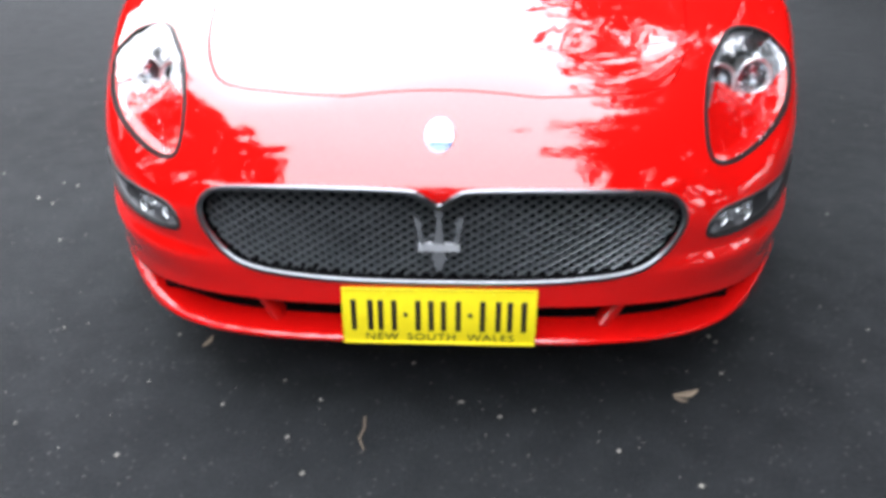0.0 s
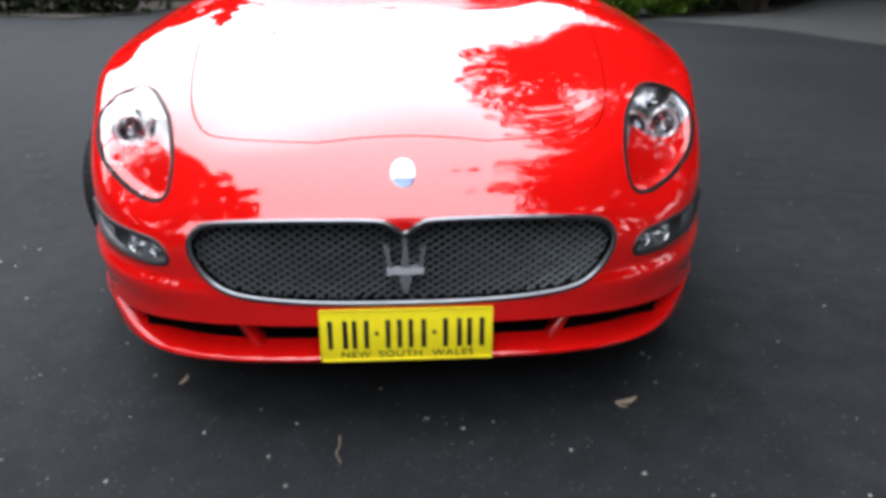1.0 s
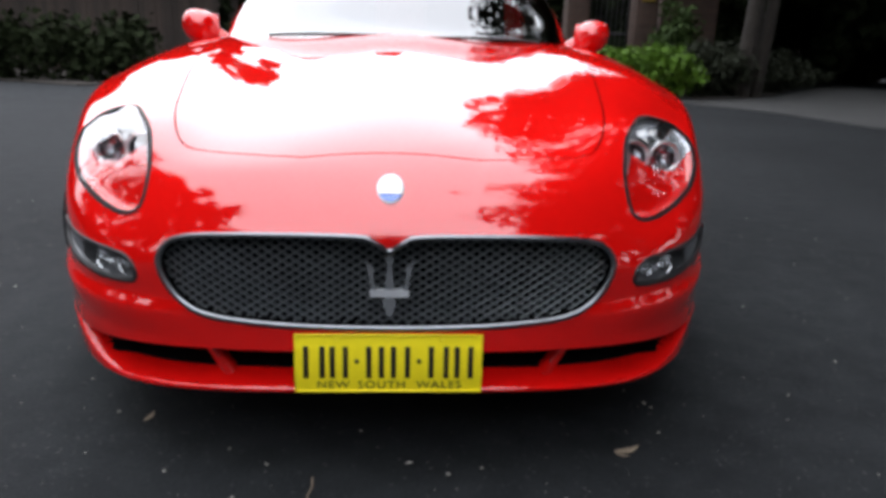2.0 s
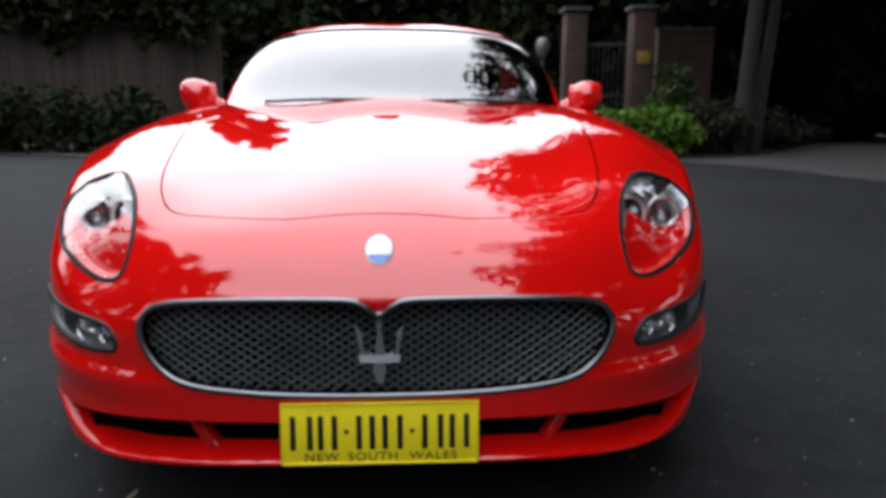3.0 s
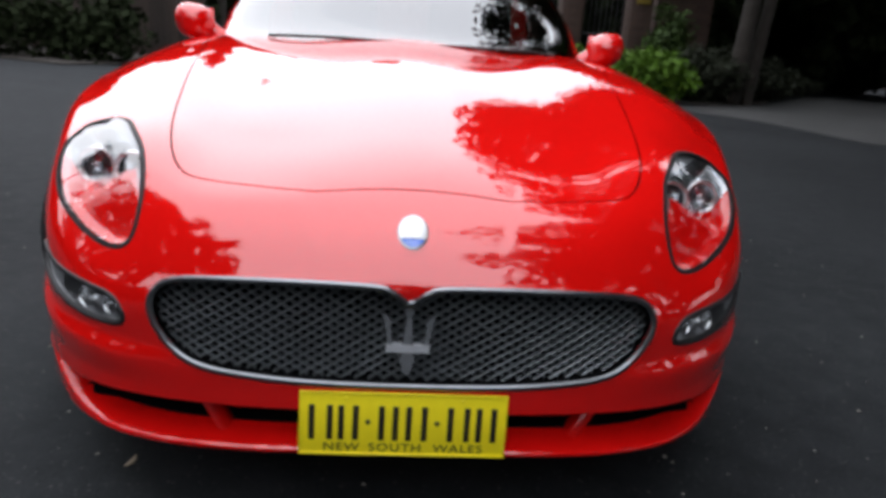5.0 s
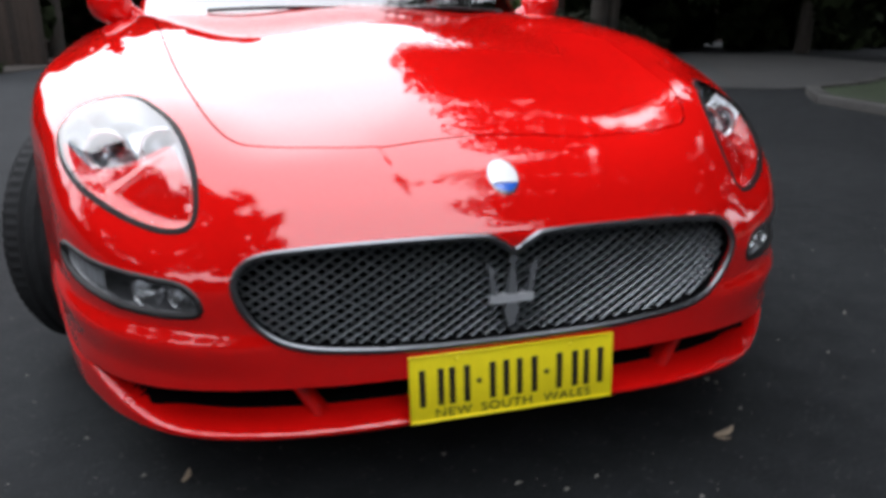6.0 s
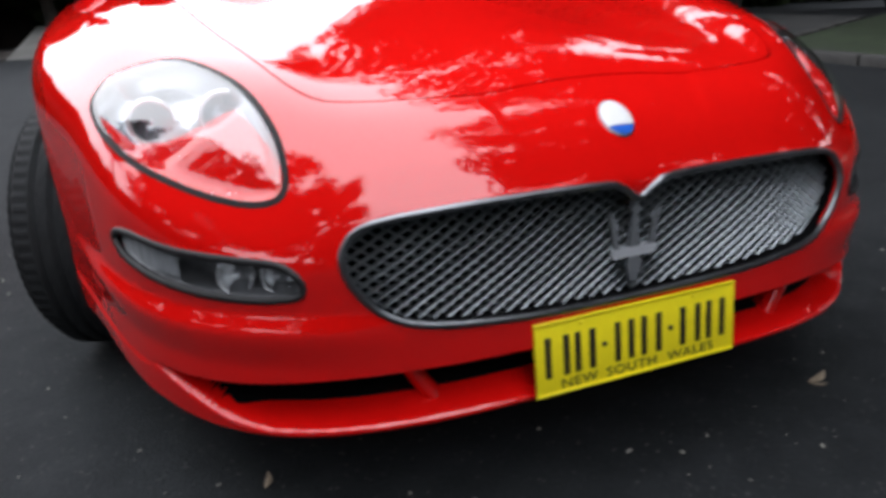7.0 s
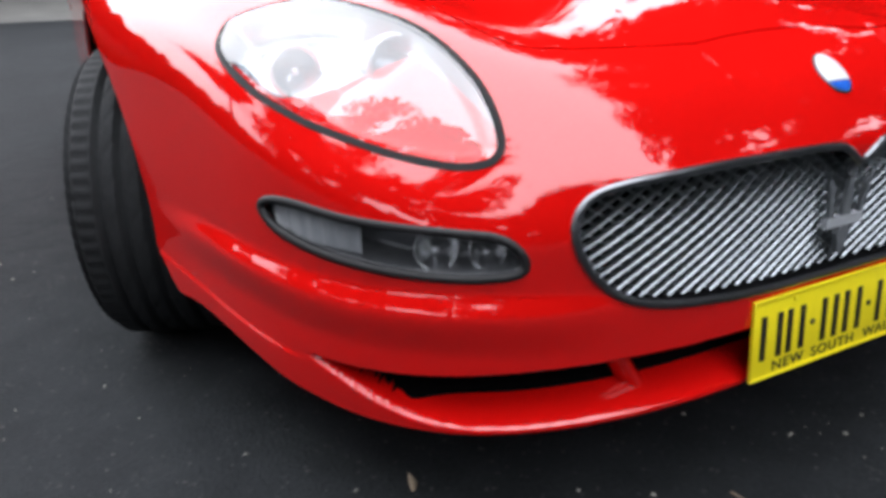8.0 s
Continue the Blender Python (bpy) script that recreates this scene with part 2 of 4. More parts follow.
NOSE = spline([0, 0.2, 0.4, 0.5, 0.6, 0.7, 0.75, 0.85, 0.93], [0, 0.008, 0.035, 0.078, 0.15, 0.26, 0.34, 0.6, 0.9])
ALONG = [-0.2, 0.0, 0.02, 0.05, 0.08, 0.12, 0.17, 0.4, 0.8, 1.2, 1.5, 2.4, 4.6]
CROWN = [(0.0, spline(ALONG, [0.2, 0.510, 0.541, 0.583, 0.614, 0.642, 0.668, 0.740, 0.823, 0.880, 0.908, 0.95, 0.90])),
         (0.2, spline(ALONG, [0.2, 0.510, 0.541, 0.583, 0.613, 0.642, 0.668, 0.740, 0.822, 0.878, 0.904, 0.95, 0.90])),
         (0.4, spline(ALONG, [0.2, 0.503, 0.533, 0.576, 0.610, 0.642, 0.669, 0.742, 0.818, 0.870, 0.892, 0.93, 0.89])),
         (0.55, spline(ALONG, [0.2, 0.500, 0.522, 0.557, 0.592, 0.633, 0.673, 0.752, 0.826, 0.874, 0.891, 0.91, 0.88])),
         (0.7, spline(ALONG, [0.2, 0.551, 0.567, 0.592, 0.615, 0.642, 0.667, 0.761, 0.838, 0.877, 0.884, 0.90, 0.88])),
         (0.85, spline(ALONG, [0.2, 0.605, 0.622, 0.647, 0.670, 0.697, 0.72, 0.772, 0.818, 0.845, 0.85, 0.855, 0.85]))]
CREASE = spline([0.0, 0.1, 0.2, 0.4, 0.7, 1.2, 2.0], [0.16, 0.19, 0.215, 0.25, 0.31, 0.42, 0.5])


def lattice(x, knots, values):
    """Spline across knots whose values are arrays."""
    v = np.stack(values)
    n, h = len(knots), np.diff(knots)
    a = np.zeros((n, n))
    a[0, 0], a[0, 1], a[-1, -1] = 2 * h[0], h[0], 1
    r = np.zeros(v.shape)
    r[0] = 6 * (v[1] - v[0]) / h[0]
    for i in range(1, n - 1):
        a[i, i - 1], a[i, i], a[i, i + 1] = h[i - 1], 2 * (h[i - 1] + h[i]), h[i]
        r[i] = 6 * ((v[i + 1] - v[i]) / h[i] - (v[i] - v[i - 1]) / h[i - 1])
    m = np.linalg.solve(a, r)
    x = np.clip(x, knots[0], knots[-1])
    i = np.clip(np.searchsorted(knots, x) - 1, 0, n - 2)
    k, c = np.asarray(knots), np.arange(len(x))
    d, e, hh = x - k[i], k[i + 1] - x, h[i]
    return (m[i, c] * e**3 + m[i + 1, c] * d**3) / (6 * hh) + (v[i, c] / hh - m[i, c] * hh / 6) * e + (v[i + 1, c] / hh - m[i + 1, c] * hh / 6) * d


def top(x, y):
    x = np.abs(x)
    d = y - NOSE(x)
    # two raised ribs that run in to the badge, steep on the inner side, strongest at the nose
    off = x - CREASE(y)
    rib = np.where(off < 0, 1 - smooth(-off, 0.0, 0.021), np.exp(-np.maximum(off, 0) / 0.1))
    fold = rib * (0.0003 + 0.0030 * (1 - smooth(y, 0.10, 0.22))) * smooth(y, 0.03, 0.10) * (1 - smooth(y, 0.9, 1.3))
    # the bonnet is crowned across between the wings
    fold = fold + (0.003 - 0.0185 * (1 - np.exp(-(x / 0.19)**2))) * (1 - smooth(x, 0.38, 0.58)) * smooth(d, 0.08, 0.38) * (1 - 0.6 * smooth(y, 1.0, 1.5))
    return lattice(x, [k for k, _ in CROWN], [f(d) for _, f in CROWN]) + fold


TURN = [0, 15, 30, 45, 60, 75, 90]
PLAN = spline(TURN, [0.985, 1.022, 1.053, 1.015, 0.935, 0.911, 0.905])
BELLY = spline([0.0, 0.2, 0.3, 0.36, 0.45, 0.6, 0.75, 0.95], [-0.02, 0.0, 0.005, 0.003, 0.003, -0.003, -0.008, -0.03])
SLOT_TOP = spline([0, 20, 28, 33, 40, 46, 60], [0.292, 0.294, 0.287, 0.279, 0.272, 0.274, 0.28])
LIP = spline([0, 17, 25, 33, 40, 46, 52, 60, 70, 90], [0.206, 0.206, 0.199, 0.191, 0.195, 0.211, 0.237, 0.260, 0.25, 0.2])


def scoop(turn, z):
    """The air slot over the front lip: sharp above, running out to the lip below."""
    roof, lip = SLOT_TOP(turn), LIP(turn)
    edge = lip + 0.006 + np.maximum(roof - lip - 0.006, 0) * smooth(turn, 30, 47) ** 1.8
    tall = np.maximum(roof - edge, 0.0)
    floor = np.clip((z - edge) / np.maximum(tall * 0.62, 0.006), 0, 1)
    deep = np.minimum(0.135, tall * 2.4)
    return deep * (0.75 * floor + 0.25 * smooth(floor, 0, 1)) * (1 - smooth(z, roof - 0.005, roof + 0.003)) * (turn < 47)


def ledge(turn, z):
    """The shelf under the fog lamps."""
    edge = 0.364 + 0.022 * smooth(turn, 38, 58)
    strength = smooth(turn, 14, 34) * (1 - smooth(turn, 52, 72))
    return strength * 0.013 * np.where(z > edge, 1 - smooth(z, edge, edge + 0.034), 1 - 0.8 * smooth(edge - z, 0.0, 0.06))


def skirt(turn, z):
    """The proud lower panel that runs from the end of the slot back to the wheel arch."""
    line = 0.266 + 0.0022 * (turn - 47)
    return 0.003 * (1 - smooth(z, line - 0.001, line + 0.004)) * smooth(turn, 44, 48) * (1 - smooth(turn, 66, 74))


AXLE, REAR = 1.0, 3.9


def girth(turn, z):
    return PLAN(np.minimum(turn, 180 - turn)) + BELLY(z) - 0.05 * smooth(turn, 100, 175) - scoop(turn, z) + ledge(turn, z) + skirt(turn, z) + 0.03 * smooth(z, 0.50, 0.545) * (1 - smooth(turn, 16, 32))


def shell(p):
    """Below zero inside the body."""
    x, y, z = p[:, 0], p[:, 1], p[:, 2]
    mid = np.clip(y, AXLE, REAR)
    turn = np.degrees(np.arctan2(np.abs(x), -(y - mid)))
    turn = np.where(y == mid, 90, turn)
    wall = np.hypot(x, np.where(y > REAR, (y - REAR) * 1.35, y - mid)) - girth(turn, z)
    return blend(z - top(x, y), wall, 0.045)


def cast(origin, way, f, far=1.3, steps=17):
    """Where rays from inside first leave the body."""
    lo, hi = np.zeros(len(way)), np.full(len(way), far)
    grid = np.linspace(0.1, far, 40)
    found = np.zeros(len(way), bool)
    for g in grid[1:]:
        out = (f(origin + way * g) > 0) & ~found
        hi[out], lo[out] = g, g - (grid[1] - grid[0])
        found |= out
    for _ in range(steps):
        m = (lo + hi) / 2
        out = f(origin + way * m[:, None]) > 0
        hi, lo = np.where(out, m, hi), np.where(out, lo, m)
    return origin + way * hi[:, None]


# ---- mesh helpers ----
def part(name, bm, mat, parent=None, label="", flat=False):
    me = bpy.data.meshes.new(name)
    bm.to_mesh(me)
    bm.free()
    return mesh_part(name, me, mat, parent, label, flat)


def mesh_part(name, me, mat, parent=None, label="", flat=False):
    me.materials.append(mat)
    if not flat:
        me.polygons.foreach_set("use_smooth", [True] * len(me.polygons))
    ob = new(name, me)
    ob.parent = parent
    if label:
        tagged(ob, label)
    return ob


def raw(name, verts, faces, mat, parent=None, label="", flat=False):
    me = bpy.data.meshes.new(name)
    me.from_pydata([tuple(map(float, v)) for v in verts], [], [tuple(map(int, f)) for f in faces])
    me.update()
    return mesh_part(name, me, mat, parent, label, flat)


def thing(name, label, category, at=(0, 0, 0), kind="", group=""):
    ob = new(name)
    ob.location = at
    ob.empty_display_size = 0.1
    return tagged(ob, label, category, group, kind)


def box(bm, centre, size, turn=None, bevel=0.0):
    m = Matrix.Translation(centre) @ (turn or Matrix()) @ Matrix.Diagonal((*size, 1))
    r = bmesh.ops.create_cube(bm, size=1, matrix=m)
    if bevel:
        edges = list({e for v in r["verts"] for e in v.link_edges})
        bmesh.ops.bevel(bm, geom=edges, offset=bevel, segments=2, affect="EDGES", profile=0.5)
    return bm


def loop_curve(points, n=8):
    """Closed smooth outline through a few points."""
    p = np.asarray(points, float)
    out = []
    for i in range(len(p)):
        a, b, c, d = p[i - 1], p[i], p[(i + 1) % len(p)], p[(i + 2) % len(p)]
        for k in range(n):
            t = k / n
            out.append(0.5 * (2 * b + (c - a) * t + (2 * a - 5 * b + 4 * c - d) * t**2 + (3 * b - a - 3 * c + d) * t**3))
    return np.array(out)


def inside(q, outline):
    """Signed distance of points from a closed outline, below zero inside."""
    best, wind = np.full(len(q), 1e9), np.zeros(len(q), bool)
    for a, b in zip(outline, np.roll(outline, -1, 0)):
        e, w = b - a, q - a
        t = np.clip((w @ e) / max(e @ e, 1e-12), 0, 1)
        best = np.minimum(best, np.hypot(*(w - t[:, None] * e).T))
        up = (a[1] <= q[:, 1]) != (b[1] <= q[:, 1])
        with np.errstate(divide="ignore", invalid="ignore"):
            cross = a[0] + (q[:, 1] - a[1]) / (b[1] - a[1]) * (b[0] - a[0])
        wind ^= up & (q[:, 0] < cross)
    return np.where(wind, -best, best)


def clip(verts, faces, g):
    """Keep what lies where g is below zero, with a clean edge."""
    verts, out, moved = list(map(np.asarray, verts)), [], {}
    for f in faces:
        s = [g[i] < 0 for i in f]
        if all(s):
            out.append(tuple(f))
        elif any(s):
            poly = []
            for i, j in zip(f, (*f[1:], f[0])):
                if g[i] < 0:
                    poly.append(i)
                if (g[i] < 0) != (g[j] < 0):
                    k = (min(i, j), max(i, j))
                    if k not in moved:
                        t = g[i] / (g[i] - g[j])
                        moved[k] = len(verts)
                        verts.append(verts[i] + t * (verts[j] - verts[i]))
                    poly.append(moved[k])
            if len(poly) > 2:
                out.append(tuple(poly))
    return pack(np.array(verts), out)


def pack(verts, faces):
    used = sorted({i for f in faces for i in f})
    index = {v: i for i, v in enumerate(used)}
    return verts[used], [tuple(index[i] for i in f) for f in faces]


def outward(p, f, h=1e-4):
    n = np.stack([f(p + h * e) - f(p - h * e) for e in np.eye(3)], 1)
    return n / np.maximum(np.linalg.norm(n, axis=1), 1e-9)[:, None]


def rimmed(verts, faces, depth=0.008):
    """Turn the open edges of a panel inward, which gives it thickness."""
    count = {}
    for f in faces:
        for i, j in zip(f, (*f[1:], f[0])):
            k = (min(i, j), max(i, j))
            count[k] = None if k in count else (i, j)
    edges = [e for e in count.values() if e]
    ends = sorted({i for e in edges for i in e})
    n = outward(verts[ends], shell)
    near = {v: len(verts) + i for i, v in enumerate(ends)}
    far = {v: len(verts) + len(ends) + i for i, v in enumerate(ends)}
    return np.vstack([verts, verts[ends], verts[ends] - depth * n]), faces + [(near[j], near[i], far[i], far[j]) for i, j in edges]


def body_grid():
    """The whole skin of the body, from rays that leave a line inside it."""
    low, core = -17.0, 0.45
    up = np.radians(np.concatenate([np.linspace(low, -7, 115), np.linspace(-7, 26, 110)[1:], np.linspace(26, 90, 71)[1:]]))
    c, s = np.cos(up), np.sin(up)
    verts, faces = [], []

    def grid(origins, ways):
        start = sum(len(v) for v in verts)
        rows, cols = len(origins), len(up)
        o = np.repeat(origins, cols, 0)
        w = np.concatenate([np.stack([a[0] * c, a[1] * c, s], 1) for a in ways])
        verts.append(cast(o, w, shell))
        for i in range(rows - 1):
            for k in range(cols - 1):
                a = start + i * cols + k
                faces.append((a, a + cols, a + cols + 1, a + 1))

    front = np.radians(np.concatenate([np.linspace(-90, -56, 50), np.linspace(-56, 56, 300)[1:-1], np.linspace(56, 90, 50)]))
    grid(np.tile((0, AXLE, core), (len(front), 1)), np.stack([np.sin(front), -np.cos(front)], 1))
    ys = np.linspace(AXLE, REAR, 60)
    grid(np.stack([0 * ys, ys, 0 * ys + core], 1), np.tile((1.0, 0.0), (len(ys), 1)))
    grid(np.stack([0 * ys, ys, 0 * ys + core], 1)[::-1], np.tile((-1.0, 0.0), (len(ys), 1)))
    back = np.radians(np.linspace(90, 270, 90))
    grid(np.tile((0, REAR, core), (len(back), 1)), np.stack([np.sin(back), -np.cos(back)], 1))
    v = np.concatenate(verts)
    key = np.round(v * 5000).astype(int)
    _, first, inverse = np.unique(key, axis=0, return_index=True, return_inverse=True)
    v, inverse = v[first], inverse.ravel()
    clean = []
    for f in faces:
        g = tuple(dict.fromkeys(int(inverse[i]) for i in f))
        if len(g) > 2:
            clean.append(g)
    return v, clean


# outlines of the openings, on the right half of the front
def both(points):
    """A half outline from front to back of the centre line, closed with its mirror image."""
    return loop_curve(list(points) + [(-a, b) for a, b in points[::-1] if a > 0])


GRILLE = both([(0, 0.503), (0.030, 0.521), (0.062, 0.530), (0.2, 0.531), (0.31, 0.528), (0.39, 0.520), (0.431, 0.505), (0.451, 0.475),
               (0.441, 0.434), (0.405, 0.391), (0.35, 0.368), (0.25, 0.356), (0.12, 0.348), (0, 0.345)])
FOG = loop_curve([(0.748, 0.476), (0.728, 0.489), (0.676, 0.480), (0.626, 0.475), (0.575, 0.471), (0.529, 0.465), (0.506, 0.444), (0.508, 0.422),
                  (0.546, 0.414), (0.606, 0.414), (0.658, 0.419), (0.705, 0.430), (0.738, 0.449)])
BONNET = both([(0, 0.170), (0.1, 0.167), (0.2, 0.160), (0.3, 0.174), (0.38, 0.193), (0.43, 0.218), (0.465, 0.275), (0.492, 0.36), (0.518, 0.48), (0.548, 0.65), (0.578, 0.85),
               (0.612, 1.1), (0.652, 1.35), (0.685, 1.54), (0.665, 1.66), (0.45, 1.55), (0.25, 1.48), (0, 1.46)])
LAMP_AT, LAMP_ALONG, LAMP_ACROSS = np.array((0.6018, 0.3186, 0.6179)), np.array((-0.400, -0.878, -0.263)), np.array((-0.743, 0.142, 0.654))
LAMP_OUT = np.cross(LAMP_ALONG, LAMP_ACROSS)
LAMP = loop_curve([(0.224, -0.008), (0.211, 0.028), (0.148, 0.072), (0.045, 0.101), (-0.06, 0.101), (-0.15, 0.088), (-0.215, 0.050), (-0.257, 0.0),
                   (-0.245, -0.036), (-0.205, -0.069), (-0.12, -0.092), (-0.02, -0.096), (0.06, -0.085), (0.125, -0.069), (0.19, -0.042)])


def mirrored(p):
    return np.stack([np.abs(p[:, 0]), p[:, 1], p[:, 2]], 1)


def lamp_plan(p):
    d = mirrored(p) - LAMP_AT
    return np.stack([d @ LAMP_ALONG, d @ LAMP_ACROSS], 1)


def zone(p, near, outline, plan):
    """Signed distance from an outline for the points near it, far outside for the rest."""
    g = np.full(len(p), 1.0)
    g[near] = inside(plan[near], outline)
    return g


def grille_zone(p):
    return zone(p, (p[:, 1] < 0.35) & (np.abs(p[:, 0]) < 0.6) & (p[:, 2] > 0.3) & (p[:, 2] < 0.6), GRILLE, p[:, [0, 2]])


def fog_zone(p):
    q = mirrored(p)
    return zone(p, (q[:, 1] < 0.6) & (q[:, 0] > 0.45) & (q[:, 2] > 0.36) & (q[:, 2] < 0.54), FOG, q[:, [0, 2]])


def lamp_zone(p):
    q = mirrored(p)
    return zone(p, (q[:, 0] > 0.42) & (q[:, 1] < 0.75) & (q[:, 2] > 0.48), LAMP, lamp_plan(p))


def bonnet_zone(p):
    return zone(p, (p[:, 1] < 1.8) & (p[:, 2] > 0.6), BONNET, p[:, :2])


def arch_zone(p):
    g = np.minimum(np.hypot(p[:, 1] - WHEEL_Y, p[:, 2] - 0.34), np.hypot(p[:, 1] - WHEEL_Y - 2.66, p[:, 2] - 0.34)) - 0.368
    toe = np.maximum.reduce([(0.60 + (p[:, 2] - 0.235) - p[:, 1]) * 0.7, p[:, 2] - 0.42, p[:, 1] - WHEEL_Y])
    return np.where((np.abs(p[:, 0]) > 0.5) & (p[:, 2] < 0.74), np.minimum(g, toe), 1.0)


def bottom_zone(p):
    mid = np.clip(p[:, 1], AXLE, REAR)
    turn = np.degrees(np.arctan2(np.abs(p[:, 0]), -(p[:, 1] - mid)))
    return LIP(np.minimum(np.where(p[:, 1] >= AXLE, 90, turn), 90)) - p[:, 2]


def bumper_zone(p):
    q = mirrored(p)
    high = 0.655 + 0.4 * (1 - smooth(q[:, 0], 0.46, 0.54))
    back = 0.30 + 0.8 * smooth(q[:, 0], 0.50, 0.56)
    return np.maximum(q[:, 2] - high, q[:, 1] - back)


WHEEL_Y = 1.06
car = thing("car", "glossy red sports coupe with a mesh grille, parked on asphalt", "car")
skin_v, skin_f = body_grid()
skin_v, skin_f = clip(skin_v, skin_f, bottom_zone(skin_v))
skin_v, skin_f = clip(skin_v, skin_f, -arch_zone(skin_v))
# a dark inner skin behind all the gaps, its near-black colour standing in for shade
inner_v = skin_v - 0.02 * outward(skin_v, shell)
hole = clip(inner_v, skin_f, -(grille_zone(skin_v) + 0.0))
hole = clip(hole[0], hole[1], -lamp_zone(hole[0]))
hole = clip(hole[0], hole[1], -fog_zone(hole[0]))
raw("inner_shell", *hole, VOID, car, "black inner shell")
v, f = clip(skin_v, skin_f, -grille_zone(skin_v))
lens_v, lens_f = clip(v, f, lamp_zone(v) + 0.0105)
seal_v, seal_f = clip(v, f, lamp_zone(v) + 0.0005)
seal_v, seal_f = clip(seal_v, seal_f, -0.010 - lamp_zone(seal_v))
v, f = clip(v, f, -lamp_zone(v))
fog_v, fog_f = clip(v, f, fog_zone(v) + 0.006)
v, f = clip(v, f, -fog_zone(v))
b_v, b_f = clip(v, f, bonnet_zone(v) + 0.002)
bonnet = raw("bonnet", *rimmed(b_v, b_f), PAINT, car)
v, f = clip(v, f, 0.002 - bonnet_zone(v))
f_v, f_f = clip(v, f, bumper_zone(v) + 0.0001)


def duct_shade_zone(p):
    """The dark duct at the back of the lower slot, carried outward as painted shade to a point at each end."""
    turn = np.degrees(np.arctan2(np.abs(p[:, 0]), AXLE - p[:, 1]))
    roof, lip = SLOT_TOP(turn), LIP(turn)
    sill = roof - (roof - lip) * 0.68 * (1 - smooth(turn, 36, 46))
    out = np.hypot(p[:, 0], p[:, 1] - AXLE) - PLAN(np.minimum(turn, 90)) + 0.018
    return np.maximum.reduce([turn - 46, sill - p[:, 2], p[:, 2] - roof - 0.002, out])


d_v, d_f = clip(f_v, f_f, duct_shade_zone(f_v))
f_v, f_f = clip(f_v, f_f, -duct_shade_zone(f_v))
bumper = raw("front_bumper", *rimmed(f_v, f_f), PAINT, car)
# black back of the slot: duct in the middle, shade painted on beyond the vanes
raw("duct_shade", d_v, d_f, VOID, bumper, "black back of the lower slot, duct and painted shade")
f_v, f_f = clip(v, f, 0.0001 - bumper_zone(v))
raw("body", *rimmed(f_v, f_f), PAINT, car)


def on_skin(x, z, deep=0.0):
    """Points of the front face at given x and z."""
    x, z = np.atleast_1d(x), np.atleast_1d(z)
    lo, hi = np.full(len(x), -0.2), np.full(len(x), 0.8)
    for _ in range(26):
        m = (lo + hi) / 2
        s = shell(np.stack([x, m, z], 1)) < 0
        hi, lo = np.where(s, m, hi), np.where(s, lo, m)
    return np.stack([x, hi + deep, z], 1)


def tube(path, radius, mat, name, parent, label="", closed=True, sides=8, flat=1.0):
    """A rounded strip along a path; flat squeezes it across the second axis."""
    p = np.asarray(path, float)
    t = np.roll(p, -1, 0) - np.roll(p, 1, 0) if closed else np.gradient(p, axis=0)
    t /= np.linalg.norm(t, axis=1)[:, None]
    verts, faces = [], []
    n = len(p)
    for i in range(n):
        a = np.cross(t[i], (0, -1, 0.2))
        a /= np.linalg.norm(a)
        b = np.cross(t[i], a)
        for k in range(sides):
            u = 2 * math.pi * k / sides
            verts.append(p[i] + radius * (math.cos(u) * a + flat * math.sin(u) * b))
    for i in range(n if closed else n - 1):
        for k in range(sides):
            j, l = (i + 1) % n, (k + 1) % sides
            faces.append((i * sides + k, j * sides + k, j * sides + l, i * sides + l))
    if not closed:
        faces += [tuple(range(sides))[::-1], tuple((n - 1) * sides + k for k in range(sides))]
    return raw(name, verts, faces, mat, parent, label)


# ---- grille ----
rim = on_skin(GRILLE[:, 0], GRILLE[:, 1])
grille = new("grille")
grille.parent = car
tagged(grille, "wide chrome-framed grille of diagonal grey wire")
tube(rim + (0, -0.001, 0), 0.006, CHROME, "grille_frame", grille, "satin chrome surround", sides=10, flat=0.75)
deep = rim + (0, 0.07, 0)
n = len(rim)
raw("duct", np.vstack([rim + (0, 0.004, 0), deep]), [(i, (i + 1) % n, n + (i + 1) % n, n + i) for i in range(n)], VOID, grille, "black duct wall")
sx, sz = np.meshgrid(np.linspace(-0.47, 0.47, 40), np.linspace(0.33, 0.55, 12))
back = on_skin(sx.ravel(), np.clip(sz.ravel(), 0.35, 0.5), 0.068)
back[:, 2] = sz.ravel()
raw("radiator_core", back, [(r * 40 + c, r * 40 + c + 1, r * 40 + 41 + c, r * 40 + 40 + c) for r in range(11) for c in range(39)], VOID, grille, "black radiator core")


